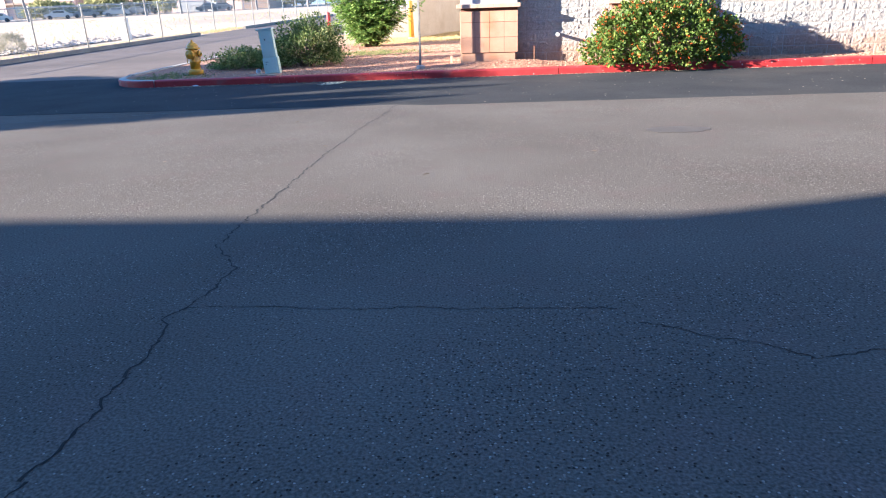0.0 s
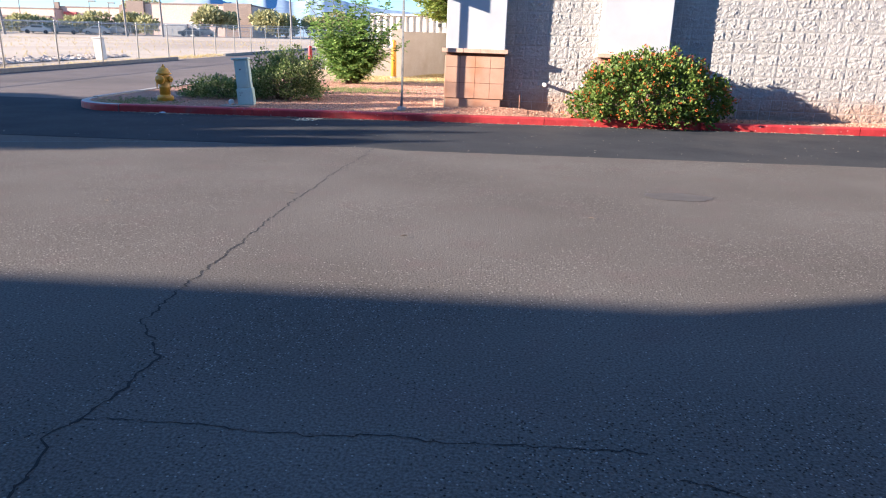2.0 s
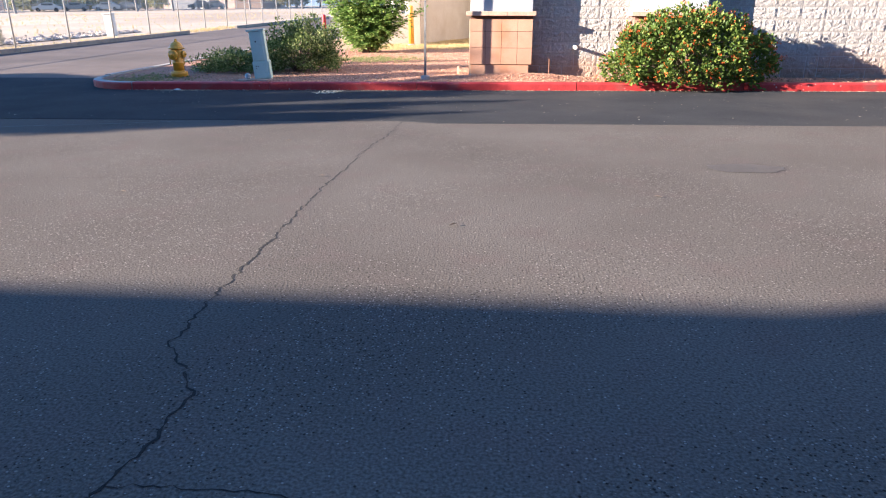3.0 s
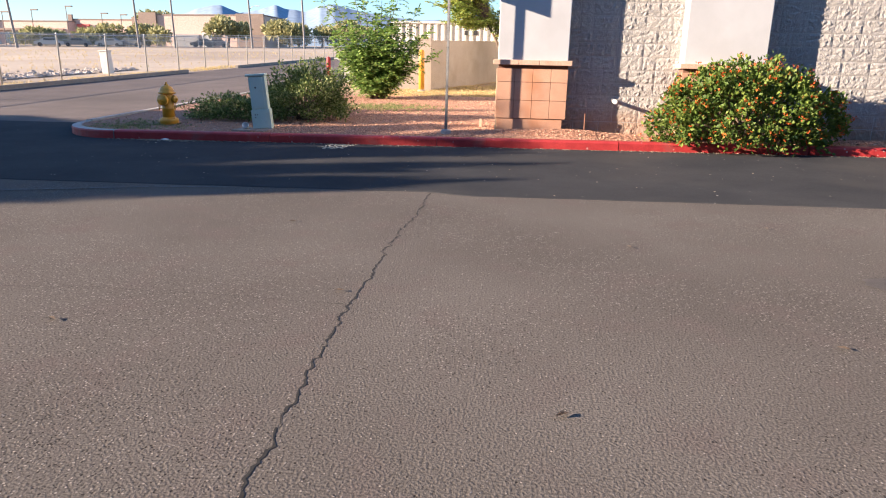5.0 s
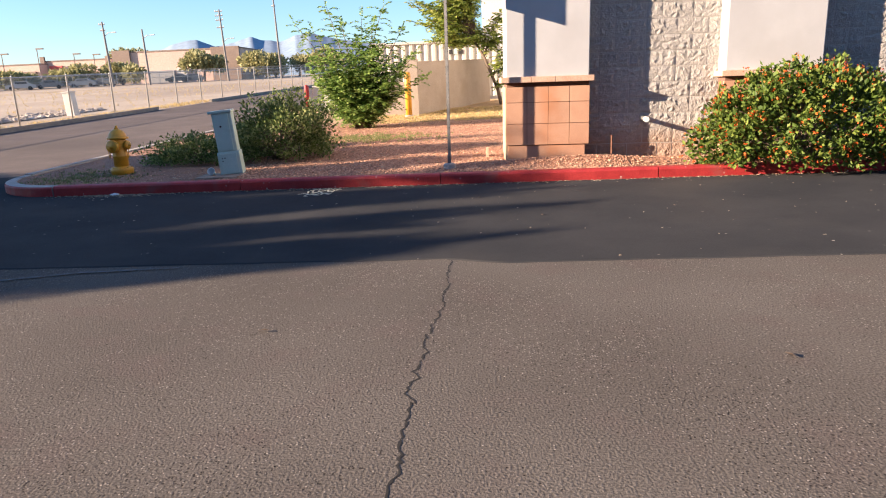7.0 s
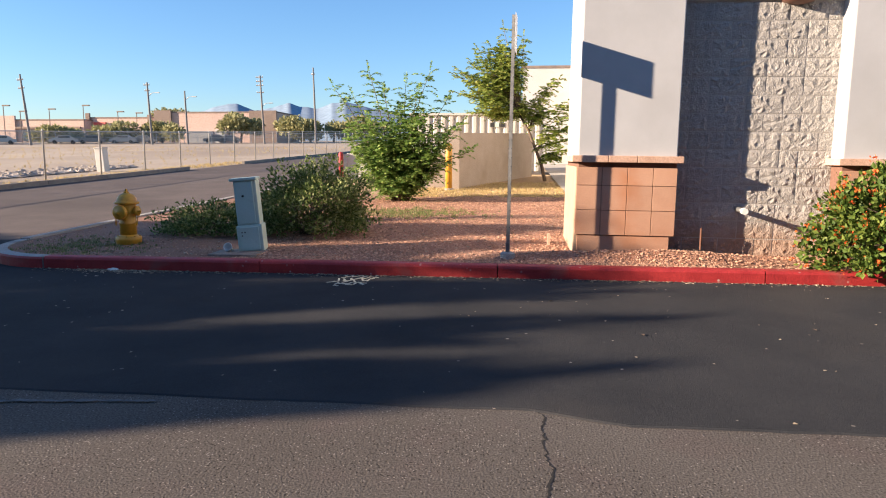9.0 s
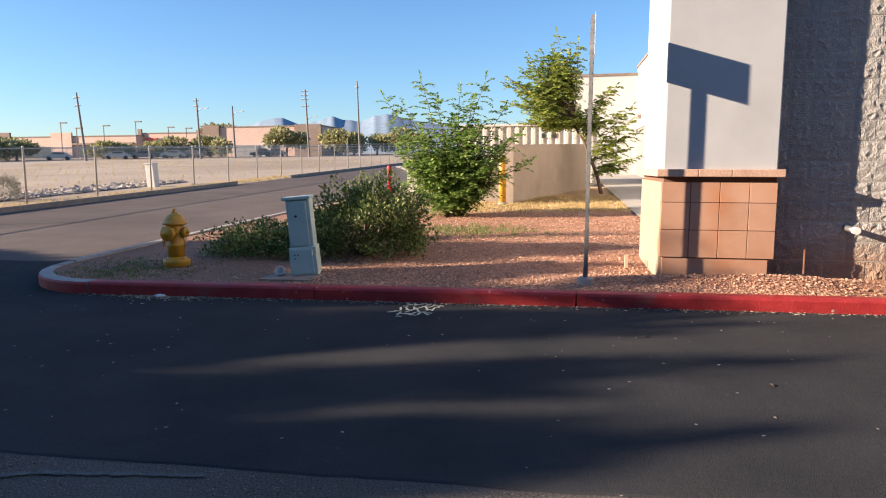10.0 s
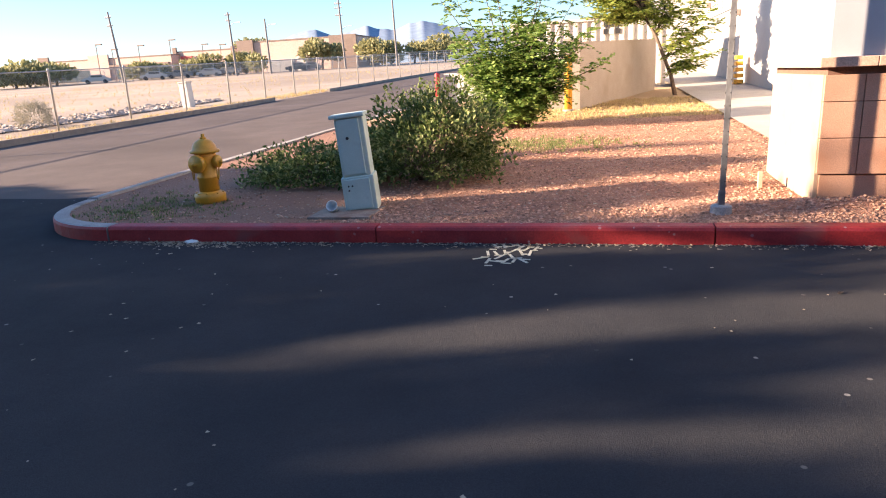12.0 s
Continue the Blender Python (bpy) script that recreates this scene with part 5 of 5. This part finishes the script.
_rg = np.random.default_rng(9)
ribbon("road_crack", [(0.72, -12.9), (0.67, -11.64), (0.67, -11.4), (0.66, -11.19), (0.61, -10.75), (0.53, -10.52), (0.6, -10.3), (0.61, -10.18), (0.59, -9.99), (0.53, -9.87), (0.36, -9.63), (0.34, -9.35), (0.33, -9.1), (0.31, -8.25), (0.275, -7.6), (0.27, -7.05), (0.27, -6.4), (0.27, -5.75), (0.285, -5.25), (0.32, -4.75), (0.32, -3.75)], 0.0125, 0.0015, M["crack"], 0.008, "long jagged crack in the asphalt", _rg)
ribbon("road_crack", [(0.57, -10.45), (0.93, -10.45), (1.2, -10.46), (1.35, -10.475), (1.5, -10.44), (1.65, -10.455), (1.86, -10.45), (2.1, -10.44), (2.35, -10.44)], 0.006, 0.0015, M["crack"], 0.006, "thin crosswise crack in the asphalt", _rg)
ribbon("road_crack", [(2.43, -10.57), (2.56, -10.61), (2.63, -10.68), (2.79, -10.71), (2.9, -10.78), (2.97, -10.83), (3.07, -10.8), (3.2, -10.77), (4.2, -10.8)], 0.007, 0.0015, M["crack"], 0.006, "thin crosswise crack in the asphalt", _rg)
ribbon("road_crack", [(-1.9, -6.98), (-1.2, -6.9), (-0.5, -6.93), (0.26, -7.0)], 0.004, 0.0015, M["crack"], 0.006, "faint crosswise crack in the asphalt", _rg)
ribbon("road_line", [(-12, -5.9), (-4.85, -4.6), (-3.47, -4.26), (-2.4, -3.92), (-1.68, -3.84)], 0.04, 0.009, M["line"], 0.003, "faint worn pale line on the asphalt", _rg)


def flat_spot(name, c, rx, ry, material, label, seed):
    v = [(c[0], c[1], 0.003)]
    for k in range(40):
        a = 2 * math.pi * k / 40
        q = 1 + 0.25 * noise.noise((math.cos(a) * 2, math.sin(a) * 2, seed))
        v.append((c[0] + rx * q * math.cos(a), c[1] + ry * q * math.sin(a), 0.003))
    return tagged(soup(name, v, [(0, k + 1, (k + 1) % 40 + 1) for k in range(40)], material), label, "stain", kind="structure")


for x, y in ((1.93, -5.62), (0.167, -6.8), (1.29, -8.05), (2.6, -7.3), (-0.6, -5.2), (3.1, -4.9), (1.1, -2.2), (0.5, -1.1), (2.4, -1.9), (-1.1, -7.4)):
    lf = thing("fallen_leaf", (x, y, 0.012), "small dry brown leaf on the asphalt", "leaf", "fallen leaves", rz=random.uniform(0, 360))
    _lb = bmesh.new()
    _q = [_lb.verts.new(p) for p in ((-0.034, 0, 0), (-0.007, 0.014, 0.006), (0.034, 0.003, 0.0), (0.0, -0.013, 0.005))]
    _lb.faces.new(_q)
    bmesh.ops.solidify(_lb, geom=_lb.faces[:], thickness=0.003)
    part("blade", _lb, M["wood"], lf)
_mk = thing("road_marking", (0, 0, 0), "faded pale utility marking painted by the gutter", "marking", kind="structure")
_rk = np.random.default_rng(3)
_strokes = [(-1.47, -0.27, 66, 0.42)]
for row, y in enumerate((-0.5, -0.3, -0.1)):
    for k in range(6):
        u, v = -1.66 + 0.062 * k + 0.03 * row, y + 0.03 * _rk.normal()
        _strokes += [(u, v, 90 + 22 * _rk.normal(), 0.13), (u + 0.022, v + 0.06 * _rk.normal(), 15 * _rk.normal(), 0.055)]
for x, y, a, l in _strokes:
    _o = part("stroke", box(-l / 2, l / 2, -0.01, 0.01, 0.0, 0.002), M["utility"], _mk)
    _o.matrix_basis = pose(x, y, 0.0085, 0, 0, a)
flat_spot("road_stain", (3.48, -6.27), 0.3, 0.17, M["oil"], "dark oil stain on the asphalt", 3)

# ---------------------------------------------------------------- split-face blocks of the wall
def split_block(w, h, rough, rg):
    """A block's broken front, along -y: flat chipped planes at two sizes, falling back to the joint."""
    nx, nz = max(7, int(w / 0.033)), 7
    V, F = [], []
    ph = rg.uniform(0, 90)
    for j in range(nz):
        for i in range(nx):
            x, z = w * i / (nx - 1), h * j / (nz - 1)
            edge = i in (0, nx - 1) or j in (0, nz - 1)
            e = min(x, w - x, z, h - z)
            q = 0.6 * noise.noise((x * 9 + ph, z * 12, ph)) + 0.9 * noise.noise((x * 26, z * 26 + ph, ph)) + rg.normal() * 0.28
            d = 0.0 if edge else -(0.001 + rough * (0.3 + q) * min(1, 0.5 + e / 0.05))
            V.append((x + (0 if edge else rg.normal() * 0.006), min(0.004, d), z + (0 if edge else rg.normal() * 0.006)))
    for j in range(nz - 1):
        for i in range(nx - 1):
            a = j * nx + i
            q = (a, a + 1, a + nx + 1, a + nx)
            F += [(q[0], q[1], q[2]), (q[0], q[2], q[3])] if rg.random() < 0.5 else [(q[0], q[1], q[3]), (q[1], q[2], q[3])]
    me = bpy.data.meshes.new("block")
    me.from_pydata(V, [], F)
    me.materials.append(M["block"])
    return me


_rg = np.random.default_rng(17)
CH = 0.2032
GAP = 0.009
_whole = [split_block(0.406 - GAP, CH - GAP, 0.0125, _rg) for _ in range(9)]
_half = [split_block(0.203 - GAP, CH - GAP, 0.0125, _rg) for _ in range(6)]
block_wall = thing("wall_blocks", (0, 0, 0), "grey split-face concrete block courses", "wall", kind="structure")
block_wall.matrix_basis = LEVEL
_count = 0
_rest_v, _rest_f = [], []
for j in range(15):
    z = 3.0 - CH * (j + 1)
    for x0, x1 in ((1.98, 3.7), (4.93, 12.0)):
        x = x0 - (0.203 if j % 2 else 0.0) - (0.06 if x0 < 3 else 0.0)
        while x < x1:
            half = _rg.random() < 0.28
            w = 0.203 if half else 0.406
            if x + w > x0 - 0.15:
                me = (_half if half else _whole)[int(_rg.integers(6 if half else 9))]
                if x < 8.6 and _count < 300:
                    ob = new("block", me)
                    ob.parent = block_wall
                    ob.location = (x + GAP / 2, WY + 0.036, z + GAP / 2)
                    _count += 1
                else:
                    i = len(_rest_v)
                    _rest_v += [(v.co.x + x + GAP / 2, v.co.y + WY + 0.036, v.co.z + z + GAP / 2) for v in me.vertices]
                    _rest_f += [tuple(q + i for q in p.vertices) for p in me.polygons]
            x += w
_o = soup("block_rest", _rest_v, _rest_f, M["block"], block_wall)
_o["kind"] = "stuff"
# smooth scored courses above the band
_k = 0
for j in range(3):
    z = 3.01 + CH * j
    for x0, x1 in ((1.98, 3.7), (4.93, 9.0)):
        x = x0 - (0.203 if j % 2 else 0.0)
        while x < x1:
            if _k == 0:
                _sm = part("smooth_block", box(0, 0.397, 0, 0.04, 0, CH - GAP, 0.004), M["smooth_block"], block_wall)
                ob = _sm
            else:
                ob = new("smooth_block", _sm.data)
                ob.parent = block_wall
            ob.location = (x, WY + 0.01, z)
            _k += 1
            x += 0.406

# ---------------------------------------------------------------- litter in the gutter
def bits(name, n, place, material, rg, label, lmin, lmax, wide):
    V, F = [], []
    for _ in range(n):
        x, y, z = place(rg)
        a, l = rg.random() * 6.28, rg.uniform(lmin, lmax)
        c, s = math.cos(a), math.sin(a)
        w = l * wide
        q = [(-l / 2, -w / 2, 0), (l / 2, -w / 2, rg.random() * 0.3 * l), (l / 2, w / 2, 0.002), (-l / 2, w / 2, rg.random() * 0.3 * l)]
        i = len(V)
        V += [(x + u * c - v * s, y + u * s + v * c, z + h) for u, v, h in q]
        F += [(i, i + 1, i + 2), (i, i + 2, i + 3)]
    return tagged(soup(name, V, F, material), label, "litter", kind="stuff")


_rg = np.random.default_rng(23)
bits("gutter_litter", 1700, lambda rg: (rg.uniform(-5.2, 8), -abs(rg.normal()) * 0.06 - 0.005, 0.01), M["litter"], _rg, "dry straw and leaf litter along the gutter", 0.008, 0.036, 0.3)
bits("gutter_litter", 420, lambda rg: (-4.2 + rg.normal() * 0.35, -abs(rg.normal()) * 0.1 - 0.02, 0.01), M["litter"], _rg, "heap of dry litter by the kerb", 0.01, 0.04, 0.3)
bits("lot_litter", 150, lambda rg: (rg.uniform(-5, 7), rg.uniform(-3.8, -0.1), 0.0095), M["litter"], _rg, "pale specks of litter on the dark strip", 0.006, 0.022, 0.7)
bits("soil_litter", 1500, lambda rg: (lambda x, y: (x, y, island_z(x, y) + 0.012))(rg.uniform(-5.6, 2.2), rg.uniform(0.2, 5)), M["litter"], _rg, "dry leaf litter over the gravel", 0.015, 0.05, 0.3)
scrap = thing("crumpled_wrapper", (-4.28, -0.03, 0.012), "small crumpled white wrapper in the gutter", "litter")
_b = bmesh.new()
bmesh.ops.create_icosphere(_b, subdivisions=2, radius=0.05)
for v in _b.verts:
    v.co = Vector((v.co.x * 1.3, v.co.y * 0.7, max(-0.01, v.co.z * 0.45))) * (1 + 0.45 * noise.noise(v.co * 45))
part("paper", _b, M["pvc"], scrap)
